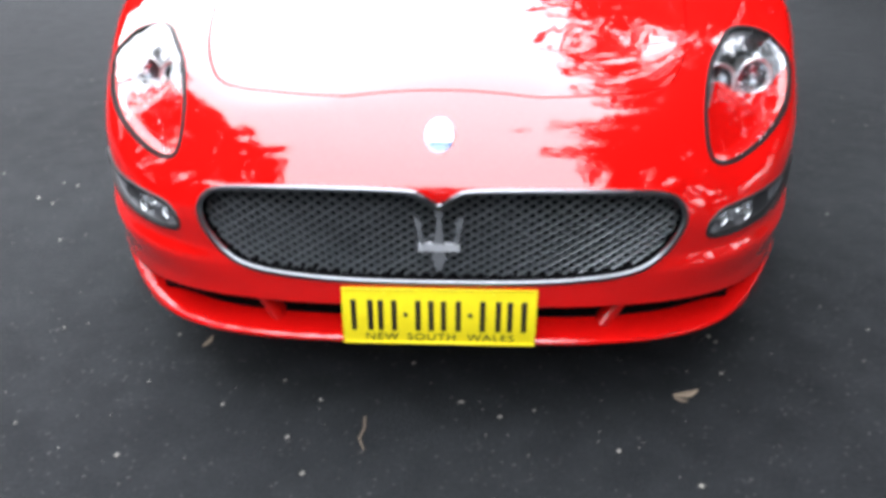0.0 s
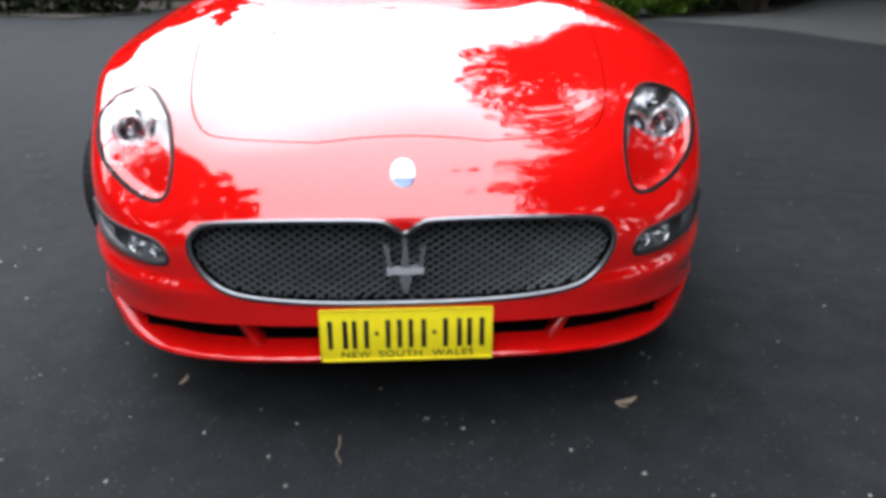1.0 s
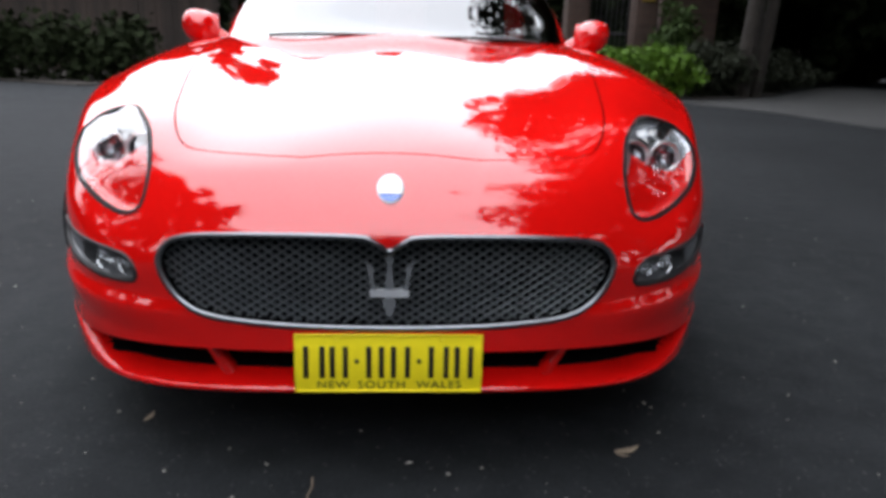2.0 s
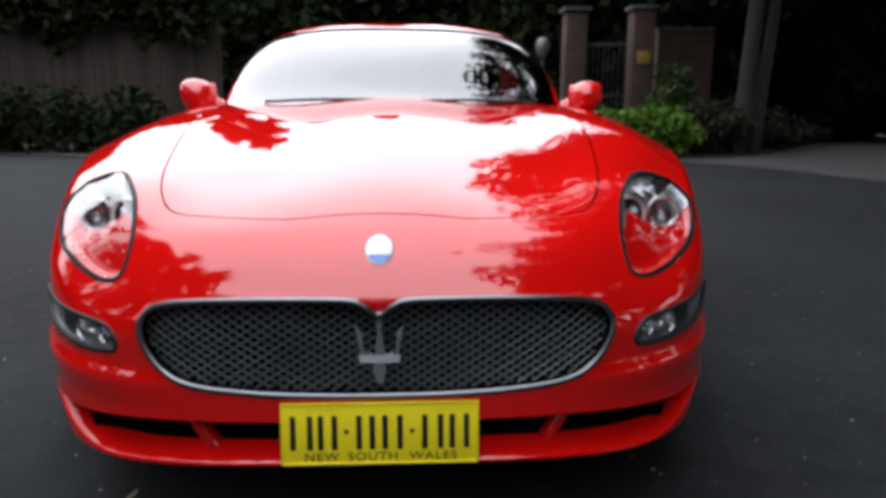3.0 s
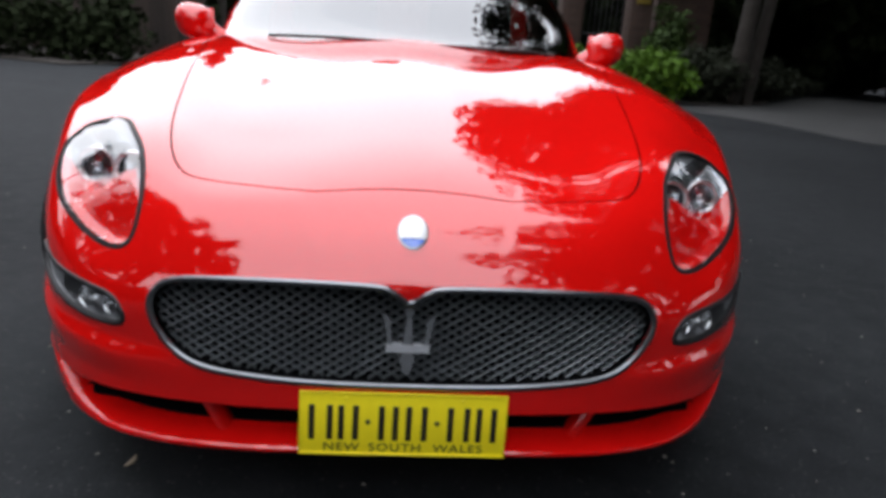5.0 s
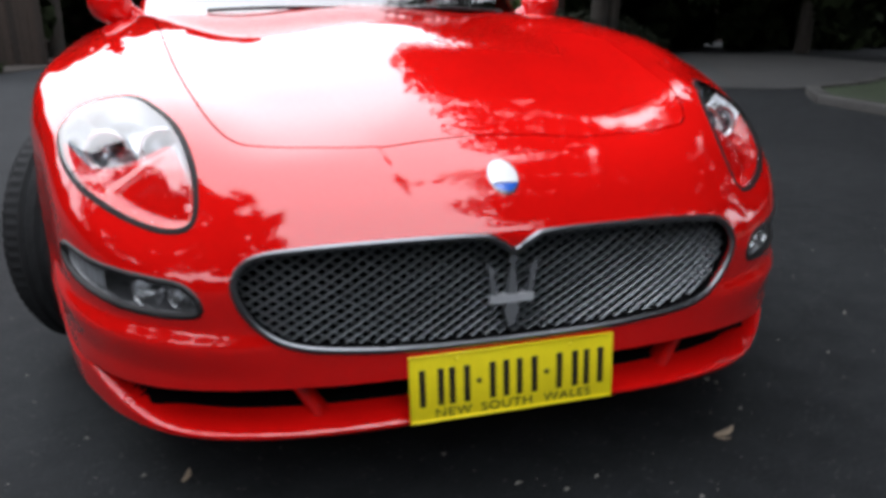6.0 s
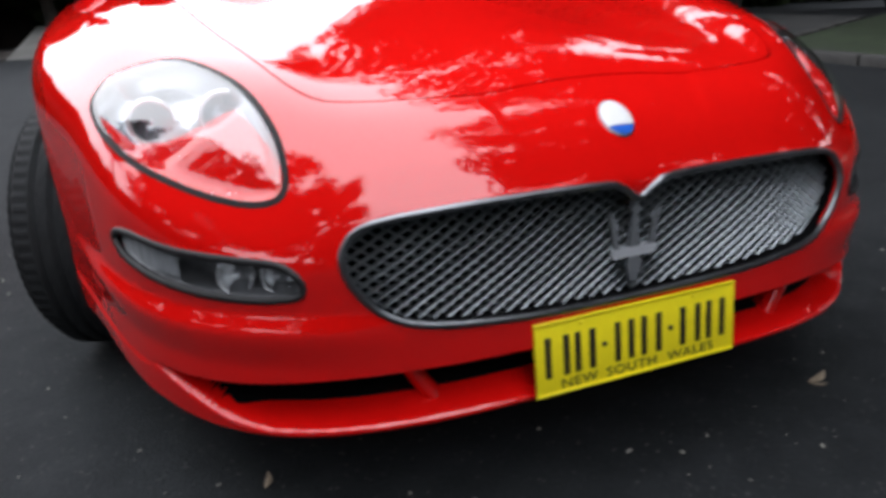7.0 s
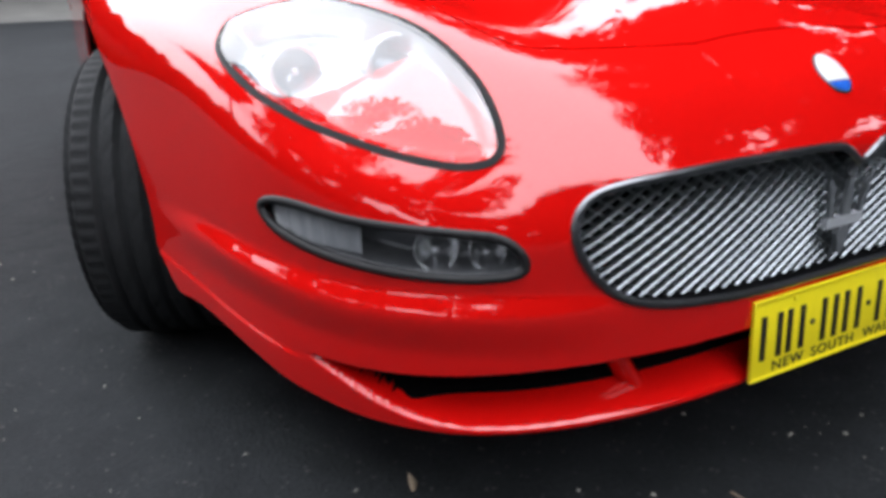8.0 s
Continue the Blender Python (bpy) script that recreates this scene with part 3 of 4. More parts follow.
def lattice_bars(slope, deep, pitch=0.0143):
    """The slanting wires of one direction, each cut to the outline of the opening."""
    d, e = np.array((1, slope)) / math.hypot(1, slope), np.array((-slope, 1)) / math.hypot(1, slope)
    mid = np.array((0, 0.44))
    for k in range(-32, 33):
        s = np.linspace(-0.62, 0.62, 249)
        p = mid + k * pitch * e + s[:, None] * d
        keep = inside(p, GRILLE) < 0.003
        if keep.sum() < 4:
            continue
        i, j = np.flatnonzero(keep)[[0, -1]]
        line = p[i:j + 1][:: max(1, (j - i) // 16)]
        q = on_skin(line[:, 0], line[:, 1], deep)
        wide = 0.00135
        cross = np.array((e[0], 0, e[1]))
        rows = [q - cross * wide * 0.3, q + cross * wide * 0.3, q + cross * wide + (0, 0.0016, 0), q + cross * wide + (0, 0.011, 0), q - cross * wide + (0, 0.011, 0), q - cross * wide + (0, 0.0016, 0)]
        m = len(q)
        faces = [(a * m + t, a * m + t + 1, (a + 1) % 6 * m + t + 1, (a + 1) % 6 * m + t) for a in range(6) for t in range(m - 1)]
        raw("grille_bar", np.vstack(rows), faces, MESHWIRE, grille, flat=True)


lattice_bars(0.65, 0.026)
lattice_bars(-0.65, 0.0275)

# plain three-pronged badge in front of the wires
badge = new("grille_badge")
badge.parent = grille
tagged(badge, "chrome grille badge with three prongs")


def slab(outline, y, thick, name, mat, parent, label=""):
    """A flat shape in the x-z plane, given thickness towards the back."""
    n = len(outline)
    verts = [(x, y, z) for x, z in outline] + [(x, y + thick, z) for x, z in outline]
    faces = [tuple(range(n))[::-1], tuple(range(n, 2 * n))] + [(i, (i + 1) % n, n + (i + 1) % n, n + i) for i in range(n)]
    return raw(name, verts, faces, mat, parent, label, flat=True)


by = on_skin(0.0, 0.42)[0, 1] + 0.008
slab([(-0.039, 0.407), (0.039, 0.407), (0.039, 0.423), (-0.039, 0.423)], by, 0.01, "badge_bar", BADGE, badge)
slab([(-0.010, 0.423), (0.010, 0.423), (0.003, 0.478), (0.009, 0.484), (0, 0.500), (-0.009, 0.484), (-0.003, 0.478)], by, 0.008, "centre_prong", PRONG, badge)
for s in (-1, 1):
    slab([(s * 0.036, 0.423), (s * 0.028, 0.423), (s * 0.033, 0.458), (s * 0.030, 0.464), (s * 0.047, 0.484), (s * 0.041, 0.455)][::s], by, 0.008, "side_prong", PRONG, badge)
slab([(-0.009, 0.407), (-0.014, 0.395), (-0.010, 0.383), (-0.006, 0.366), (0.006, 0.366), (0.010, 0.383), (0.014, 0.395), (0.009, 0.407)], by, 0.008, "badge_stem", PRONG, badge)

# ---- number plate ----
plate = new("number_plate")
plate.parent = car
tagged(plate, "yellow enamel number plate with black marks")
lean = Matrix.Translation((0, -0.0025, 0.2755)) @ Matrix.Rotation(radians(-4.5), 4, "X")
plate.matrix_local = lean
bm = box(bmesh.new(), (0, 0.003, 0), (0.372, 0.003, 0.121), bevel=0.001)
part("plate_blank", bm, YELLOW, plate)
for a, b, c, d in ((0, 0.0585, 0.372, 0.004), (0, -0.0585, 0.372, 0.004), (-0.184, 0, 0.004, 0.113), (0.184, 0, 0.004, 0.113)):
    part("raised_edge", box(bmesh.new(), (a, 0.0012, b), (c, 0.004, d), bevel=0.0009), YELLOW, plate)
part("plate_bracket", box(bmesh.new(), (0, 0.0135, 0), (0.33, 0.016, 0.09), bevel=0.002), BLACK, plate, "black mounting bracket")
for a, b in ((-0.170, 0.044), (-0.118, 0.038), (-0.046, 0.037), (0.003, 0.040), (0.078, 0.042), (0.130, 0.039)):
    for x in (a + 0.006, a + b - 0.006):
        part("plate_mark", box(bmesh.new(), (x, 0.0011, 0.002), (0.0105, 0.0024, 0.066), bevel=0.0008), LETTER, plate)
for x in (-0.064, 0.060):
    bm = bmesh.new()
    bmesh.ops.create_cone(bm, cap_ends=True, segments=12, radius1=0.0045, radius2=0.0045, depth=0.002, matrix=pose(x, 0.0012, 0.004, 90))
    part("plate_dot", bm, LETTER, plate)
for x in (-0.105, 0.105):
    bm = bmesh.new()
    bmesh.ops.create_cone(bm, cap_ends=True, segments=12, radius1=0.004, radius2=0.003, depth=0.003, matrix=pose(x, 0.0008, 0.0495, 90))
    part("screw", bm, YELLOW, plate)


def lettering(words, size, matrix, mat, parent, name, stretch=1.0, spacing=1.0):
    """Words in the built-in font, as a mesh."""
    cu = bpy.data.curves.new("words", "FONT")
    cu.body, cu.size, cu.align_x, cu.align_y, cu.extrude, cu.space_character = words, size, "CENTER", "CENTER", 0.0006, spacing
    ob = bpy.data.objects.new("words", cu)
    scene.collection.objects.link(ob)
    me = bpy.data.meshes.new_from_object(ob.evaluated_get(bpy.context.evaluated_depsgraph_get()))
    bpy.data.objects.remove(ob)
    me.materials.clear()
    me.transform(matrix @ Matrix.Diagonal((stretch, 1, 1, 1)))
    return mesh_part(name, me, mat, parent, flat=True)


for word, x in (("NEW", -0.1105), ("SOUTH", -0.014), ("WALES", 0.1)):
    lettering(word, 0.0215, pose(x, 0.0011, -0.0455, 90), LETTER, plate, "state_name", 1.25, 1.12)

# ---- bonnet badge ----
badge_at = np.array([[0.0, 0.066, 0.62]])
badge_at = cast(np.array([[0, 0.4, 0.45]]), (badge_at - (0, 0.4, 0.45)) / np.linalg.norm(badge_at - (0, 0.4, 0.45)), shell)[0]
up = outward(badge_at[None], shell)[0]
side = np.array((1.0, 0, 0))
ahead = np.cross(up, side)
turn_m = Matrix((side, ahead, up)).transposed().to_4x4()
emblem = new("nose_badge")
emblem.parent = car
emblem.matrix_local = Matrix.Translation(badge_at + 0.001 * up) @ turn_m
tagged(emblem, "oval white and blue enamel badge")


def dome(a, b, h, low=-1.0, high=1.0, lift=0.0):
    """A flat oval cap between two heights of its own plane."""
    bm = bmesh.new()
    rings, sides = 6, 40
    grid = []
    for r in range(rings + 1):
        u = r / rings
        grid.append([bm.verts.new((a * u * math.cos(t), min(high, max(low, u * math.sin(t))) * b, lift + h * (1 - u**3))) for t in (2 * math.pi * k / sides for k in range(sides))])
    for r in range(rings):
        for k in range(sides):
            bm.faces.new((grid[r][k], grid[r + 1][k], grid[r + 1][(k + 1) % sides], grid[r][(k + 1) % sides]))
    bmesh.ops.remove_doubles(bm, verts=bm.verts, dist=1e-6)
    bmesh.ops.dissolve_degenerate(bm, edges=bm.edges, dist=1e-7)
    return bm


part("badge_rim", dome(0.0275, 0.0365, 0.003, lift=-0.001), CHROME, emblem, "chrome rim")
part("badge_field", dome(0.025, 0.0335, 0.0022, low=-0.48, lift=0.0008), WHITE, emblem, "white enamel field")
blue = part("badge_base", dome(0.0246, 0.033, 0.0021, high=-0.50, lift=0.0008), BLUE, emblem, "blue enamel base")


# ---- headlights and fog lamps ----
def sided(verts, faces, s):
    """The half of a mirrored mesh that lies on one side."""
    pick = [f for f in faces if all(verts[i][0] * s > 0 for i in f)]
    return pack(verts, pick)


def lathe(profile, sides=28):
    """A turned shape from (radius, height) pairs, round z."""
    verts = [(r * math.cos(t), r * math.sin(t), z) for r, z in profile for t in (2 * math.pi * k / sides for k in range(sides))]
    faces = [(i * sides + k, i * sides + (k + 1) % sides, (i + 1) * sides + (k + 1) % sides, (i + 1) * sides + k) for i in range(len(profile) - 1) for k in range(sides)]
    return verts, faces


def turned(name, profile, m, mat, parent, label="", sides=28):
    v, f = lathe(profile, sides)
    return raw(name, [m @ Vector(p) for p in v], f, mat, parent, label)


def lamp_unit(centre, aim, r, parent, name, mat=MIRROR):
    """A round reflector with its bulb cap, facing aim."""
    m = look(centre, Vector(centre) + Vector(aim)) @ Matrix.Rotation(math.pi, 4, "X")
    unit = turned(name, [(r * 1.06, -0.002), (r * 1.06, 0.004), (r, 0.004), (r * 0.96, -0.004), (r * 0.8, -r * 0.42), (r * 0.5, -r * 0.72), (r * 0.18, -r * 0.82), (0.001, -r * 0.83)],
                  m, mat, parent, "polished round reflector")
    turned("bulb_cap", [(0.001, r * 0.10), (r * 0.16, r * 0.06), (r * 0.2, -r * 0.1), (r * 0.18, -r * 0.7), (0.001, -r * 0.72)], m, mat, unit, "bright bulb cap", 16)
    return unit


for s in (1, -1):
    lamp = new("headlight")
    lamp.parent = car
    tagged(lamp, "egg-shaped clear headlight with black seal")
    lv, lf = sided(lens_v, lens_f, s)
    nv, nf = sided(seal_v, seal_f, s)
    raw("seal", *rimmed(nv + 0.001 * outward(nv, shell), nf, 0.012), SEAL, lamp, "black rubber seal")
    inset = -lamp_zone(lv)
    normal = outward(lv, shell)
    raw("lens", lv + normal * (0.002 + 0.009 * (1 - (1 - np.clip(inset / 0.09, 0, 1))**2))[:, None], lf, LENS, lamp, "clear glossy lens").visible_shadow = False
    depth = 0.004 + 0.015 * smooth(inset, 0.004, 0.03) + 0.03 * smooth(lv[:, 1], 0.26, 0.36) * smooth(inset, 0.01, 0.03)
    bowl = lv - normal * depth[:, None]
    wall = inset - 0.006 - 0.026 * smooth(lamp_plan(lv)[:, 1], 0.01, 0.07)
    raw("bezel_rim", *clip(bowl, lf, wall), ALLOY, lamp, "satin silver bezel rim")
    rear_v, rear_f = clip(bowl, lf, -wall)
    behind = rear_v[:, 1] - 0.305 - 0.8 * (np.abs(rear_v[:, 0]) - 0.56)
    raw("bezel", *clip(rear_v, rear_f, behind), PAINT, lamp, "red painted bezel")
    raw("lamp_housing", *clip(rear_v, rear_f, -behind), SILVER, lamp, "silver lamp housing")
    flip = np.array((s, 1, 1))
    for at, r, name in (((0.558, 0.318, 0.650), 0.034, "inner_reflector"), ((0.668, 0.412, 0.640), 0.033, "outer_reflector")):
        at = np.array(at)
        while shell((at + (0, -0.004, r * 1.15))[None])[0] > -0.006 or shell((at + (r * 1.15, -0.004, 0))[None])[0] > -0.006:
            at = at - 0.002 * outward(at[None], shell)[0]
        unit = lamp_unit(at * flip, np.array((0.04, -1, 0.16)) * flip, r, lamp, name, DIM)
        m = look(at * flip, Vector(at * flip) + Vector((0.04 * s, -1, 0.16))) @ Matrix.Rotation(math.pi, 4, "X")
        turned("hood", [(r * 1.12, -0.07), (r * 1.14, 0.0), (r * 1.18, 0.003), (r * 1.14, 0.008), (r * 1.0, 0.007), (r * 0.95, -0.004)], m, HOOD, unit, "bright metal hood")

    fog = new("fog_lamp")
    fog.parent = car
    tagged(fog, "slim clear fog lamp with silver housing set in the bumper")
    gv, gf = sided(fog_v, fog_f, s)
    inset, normal = -fog_zone(gv), outward(gv, shell)
    raw("lens", gv - normal * 0.006, gf, COVER, fog, "clear glossy lens").visible_shadow = False
    deep_v = gv - normal * (0.004 + 0.034 * smooth(inset, 0.005, 0.018))[:, None]
    raw("housing", deep_v, gf, SMOKE, fog, "silver grey housing")
    ring = on_skin(FOG[:, 0], FOG[:, 1]) * flip
    tube(ring + (0, 0.003, 0), 0.0065, BLACK, "trim_ring", fog, "black trim ring", sides=6)
    spot = on_skin(0.585, 0.444)[0] * flip
    lamp_unit(spot + np.array((0.0, 0.026, 0.0)), np.array((0.35 * s, -1, 0.25)), 0.026, fog, "fog_reflector")
    spot = on_skin(0.536, 0.443)[0] * flip
    lamp_unit(spot + np.array((-0.004 * s, 0.026, 0.0)), np.array((0.4 * s, -1, 0.25)), 0.022, fog, "small_reflector")
    # the ribbed turn signal at the outer end
    xs = np.linspace(0.66, 0.735, 14)
    rib = []
    for k, x in enumerate(xs):
        z0, z1 = 0.433 + 0.13 * (x - 0.66), 0.478 + 0.03 * (x - 0.66)
        q = on_skin([x, x], [z0, z1], 0.010 + 0.003 * (k % 2))
        rib += [q[0] * flip, q[1] * flip]
    raw("turn_signal", rib, [(2 * k, 2 * k + 2, 2 * k + 3, 2 * k + 1)[::s] for k in range(13)], FROST, fog, "ribbed pale turn signal", flat=True)

    # vane between bumper and lip
    low_q = on_skin(0.322, 0.217)[0]
    a = np.array((0.368, low_q[1] + 0.012, 0.290))
    b = np.array((0.322, low_q[1] + 0.010, 0.212))
    vane = []
    for t in np.linspace(0, 1, 6):
        c = a + (b - a) * t
        w, d = 0.016 + 0.003 * t, 0.022 + 0.006 * t**3
        for u in range(12):
            g = 2 * math.pi * u / 12
            vane.append((c + (w * math.cos(g), 0.036 + d * math.sin(g), 0)) * flip)
    faces = [(r * 12 + u, r * 12 + (u + 1) % 12, (r + 1) * 12 + (u + 1) % 12, (r + 1) * 12 + u)[::s] for r in range(5) for u in range(12)]
    raw("lip_vane", vane, faces, PAINT, bumper)


# ---- cabin, mirrors, wheels ----
ROOF = spline([1.46, 1.8, 2.25, 2.6, 3.0, 3.5, 4.15], [0.885, 1.06, 1.245, 1.300, 1.295, 1.18, 0.93])
WAIST = spline([1.46, 1.8, 2.25, 2.8, 3.4, 4.15], [0.72, 0.755, 0.775, 0.77, 0.74, 0.62])
ROUND = spline([1.46, 2.25, 3.0, 4.15], [3.2, 3.0, 3.0, 3.2])


def cabin(u, y):
    """Surface of the glasshouse: u runs across, y along the centre line."""
    a = np.abs(u)
    fade = 1 - smooth(y, 1.6, 3.0)
    yy = y + 0.38 * a**2 * fade - 0.35 * a**2 * smooth(y, 3.0, 4.1)
    base = 0.83 + 0.0 * u
    w = WAIST(yy)
    x = np.sign(u) * w * (1 - (1 - a)**1.55)
    z = base + (ROOF(y) - base) * np.maximum(1 - a**ROUND(y), 0) ** 0.62
    return np.stack([x, yy, z], 1)


us, vs = np.linspace(-1, 1, 97), np.linspace(1.46, 4.15, 110)
gu, gy = np.meshgrid(us, vs)
cab_v = cabin(gu.ravel(), gy.ravel())
cab_u, cab_y = gu.ravel(), gy.ravel()
cab_f = [(r * 97 + c, r * 97 + c + 1, r * 97 + 98 + c, r * 97 + 97 + c) for r in range(109) for c in range(96)]


def pick(test):
    """Cells of the glasshouse whose centre passes a test of (u, y)."""
    return pack(cab_v, [f for f in cab_f if test(abs(np.mean(cab_u[list(f)])), np.mean(cab_y[list(f)]))])


def is_screen(u, y):
    return u < 0.79 and y < 2.19


def is_rear(u, y):
    return u < 0.70 and y > 3.12


def is_side(u, y):
    return u > 0.865 and 2.0 < y < 3.3


raw("windscreen", *pick(is_screen), SCREEN, car, "steeply raked windscreen")
raw("rear_window", *pick(is_rear), SCREEN, car, "sloping rear window")
glass_v, glass_f = pick(is_side)
for s in (-1, 1):
    raw("side_window", *sided(glass_v, glass_f, s), SCREEN, car, "side window glass")
raw("roof", *pick(lambda u, y: not (is_screen(u, y) or is_rear(u, y) or is_side(u, y))), PAINT, car, "red roof and pillars")
edge_u = np.linspace(-0.79, 0.79, 40)
tube(np.vstack([cabin(edge_u, 0 * edge_u + 2.19)]), 0.007, RUBBER, "screen_seal", car, "black screen seal", closed=False, sides=6)
tray = cabin(gu.ravel(), gy.ravel()) * (0.96, 1, 1) - (0, 0, 0.0)
tray[:, 2] = 0.86 + 0.02 * np.sin(tray[:, 1] * 4)
raw("dashboard", *pack(tray, [f for f in cab_f if np.mean(cab_y[list(f)]) < 2.1]), CABIN, car, "dark dashboard top")
floor_v = cabin(gu.ravel(), gy.ravel()) * (0.97, 1, 1)
floor_v[:, 2] = 0.55
raw("cabin_floor", *pack(floor_v, cab_f), CABIN, car, "dark cabin floor")
raw("headlining", *pack((cab_v - (0, 0, 0.02)) * (0.985, 1, 1), [f for f in cab_f if 2.19 < np.mean(cab_y[list(f)]) < 3.12]), CABIN, car, "dark headlining")
for s in (-1, 1):
    bm = box(bmesh.new(), (0.36 * s, 2.55, 0.72), (0.46, 0.5, 0.2), bevel=0.06)
    seat = part("front_seat", bm, CABIN, car, "dark leather seat")
    part("seat_back", box(bmesh.new(), (0.36 * s, 2.85, 0.93), (0.44, 0.14, 0.5), Matrix.Rotation(radians(-14), 4, "X"), 0.05), CABIN, seat)

# wipers along the foot of the screen
for x0, x1 in ((-0.50, 0.04), (0.12, 0.56)):
    q = np.linspace(x0, x1, 12)
    uu = np.sign(q) * (1 - (1 - np.abs(q) / 0.735)**(1 / 1.55))
    path = cabin(uu, 1.50 + 0.02 * np.sin((q - x0) / (x1 - x0) * 3.0)) + (0, -0.012, 0.012)
    tube(path, 0.006, BLACK, "wiper", car, "black wiper arm", closed=False, sides=6)

for s in (-1, 1):
    m = Matrix.Translation((0.842 * s, 1.93, 0.922))
    bm = bmesh.new()
    bmesh.ops.create_uvsphere(bm, u_segments=28, v_segments=18, radius=1)
    for w in bm.verts:
        x, y, z = w.co
        y = y * (0.085 if y < 0 else 0.055)
        w.co = (math.copysign(abs(x)**0.8, x) * 0.076, y, math.copysign(abs(z)**0.85, z) * 0.070 + 0.012 * x * s)
    bm.transform(m)
    wing = part("door_mirror", bm, PAINT, car, "red rounded door mirror")
    pts_arm = np.array([(0.68, 1.93, 0.84), (0.735, 1.93, 0.862), (0.775, 1.93, 0.888), (0.81, 1.93, 0.915)]) * (s, 1, 1)
    tube(pts_arm, 0.032, PAINT, "mirror_arm", wing, closed=False, sides=12, flat=0.6)
    slab([(0.776 * s, 0.884), (0.905 * s, 0.888), (0.908 * s, 0.974), (0.784 * s, 0.978)][::s], 1.984, 0.003, "mirror_glass", MIRROR, wing, "mirror glass")


def wheel(centre, steer, side):
    hub = new("wheel")
    hub.parent = car
    tagged(hub, "alloy wheel with a low black grooved tyre")
    m = Matrix.Translation(centre) @ Matrix.Rotation(radians(steer), 4, "Z") @ Matrix.Rotation(radians(90 * side), 4, "Y")
    # z of the turned shape points outward; tread across z
    profile = []
    half_w, r0 = 0.118, 0.318
    for z in np.linspace(-half_w, half_w, 61):
        edge = abs(z) / half_w
        r = r0 - 0.004 * edge**2 - 0.03 * max(0, edge - 0.86)**1.5 / 0.14**1.5
        for g in (-0.066, -0.024, 0.018, 0.060):
            if abs(z - g) < 0.0061:
                r -= 0.014
        profile.append((r, z))
    profile = [(0.232, -0.095), (0.27, -0.121), (0.30, -0.122)] + profile + [(0.30, 0.122), (0.27, 0.121), (0.245, 0.112), (0.24, 0.1)]
    sides = 300
    verts, faces = [], []
    for r, z in profile:
        for k in range(sides):
            rr = r
            if abs(z) > 0.072 and r > 0.29 and k % 4 == 0:
                rr -= 0.0035
            if -0.06 < z < 0.055 and r > 0.31 and (k + int(z * 300)) % 10 == 0:
                rr -= 0.003
            t = 2 * math.pi * k / sides
            verts.append(m @ Vector((rr * math.cos(t), rr * math.sin(t), z)))
    n = len(profile)
    for i in range(n - 1):
        for k in range(sides):
            faces.append((i * sides + k, i * sides + (k + 1) % sides, (i + 1) * sides + (k + 1) % sides, (i + 1) * sides + k))
    raw("tyre", verts, faces, TYRE, hub, "black grooved tyre")
    turned("rim", [(0.235, -0.1), (0.215, -0.09), (0.21, 0.06), (0.232, 0.085), (0.245, 0.108), (0.236, 0.109), (0.222, 0.09)], m, ALLOY, hub, "silver alloy rim", 64)
    turned("hub_cap", [(0.001, 0.078), (0.03, 0.076), (0.045, 0.065), (0.05, 0.02), (0.001, 0.02)], m, ALLOY, hub, "silver hub cap", 24)
    for k in range(7):
        bm = bmesh.new()
        for a in (-7, 7):
            box(bm, (0.13, 0, 0.055), (0.2, 0.024, 0.03), bevel=0.006)
            bmesh.ops.rotate(bm, verts=bm.verts[-24:] if len(bm.verts) > 24 else bm.verts, cent=(0, 0, 0), matrix=Matrix.Rotation(radians(a), 3, "Z"))
        bm.transform(m @ Matrix.Rotation(2 * math.pi * k / 7, 4, "Z"))
        part("spoke", bm, ALLOY, hub)
    turned("brake_disc", [(0.001, -0.01), (0.165, -0.01), (0.165, 0.01), (0.001, 0.01)], m, ALLOY, hub, "steel brake disc", 40)


wheel((-0.777, WHEEL_Y + 0.012, 0.318), -21, -1)
wheel((0.771, WHEEL_Y, 0.318), -21, 1)
wheel((-0.775, WHEEL_Y + 2.66, 0.318), 0, -1)
wheel((0.775, WHEEL_Y + 2.66, 0.318), 0, 1)
for y in (WHEEL_Y, WHEEL_Y + 2.66):
    for s in (-1, 1):
        verts = [(s * x, y + 0.372 * math.cos(t), 0.34 + 0.372 * math.sin(t)) for x in (0.45, 0.86) for t in np.linspace(-0.35, math.pi + 0.35, 30)]
        raw("arch_liner", verts, [(k, k + 1, k + 31, k + 30) for k in range(29)] + [tuple(range(30))], BLACK, car, "black wheel-arch liner")
raw("underbody", [(x, y, 0.215) for y in (0.16, 0.5, 1.3, 4.2) for x in (-0.5 if y < 0.3 else -0.55, 0.5 if y < 0.3 else 0.55)], [(2 * k, 2 * k + 1, 2 * k + 3, 2 * k + 2) for k in range(3)], BLACK, car, "black underbody tray")


# ---- ground ----
bm = bmesh.new()
bmesh.ops.create_grid(bm, x_segments=8, y_segments=8, size=400)
tagged(part("ground", bm, ASPHALT), "dark grey asphalt court with fine grit", "ground", kind="structure")


def patch(name, points, z, thick, mat, label, category):
    n = len(points)
    verts = [(x, y, z) for x, y in points] + [(x, y, z - thick) for x, y in points]
    faces = [tuple(range(n))] + [(i, n + i, n + (i + 1) % n, (i + 1) % n) for i in range(n)]
    return tagged(raw(name, verts, faces, mat, flat=True), label, category, kind="structure")


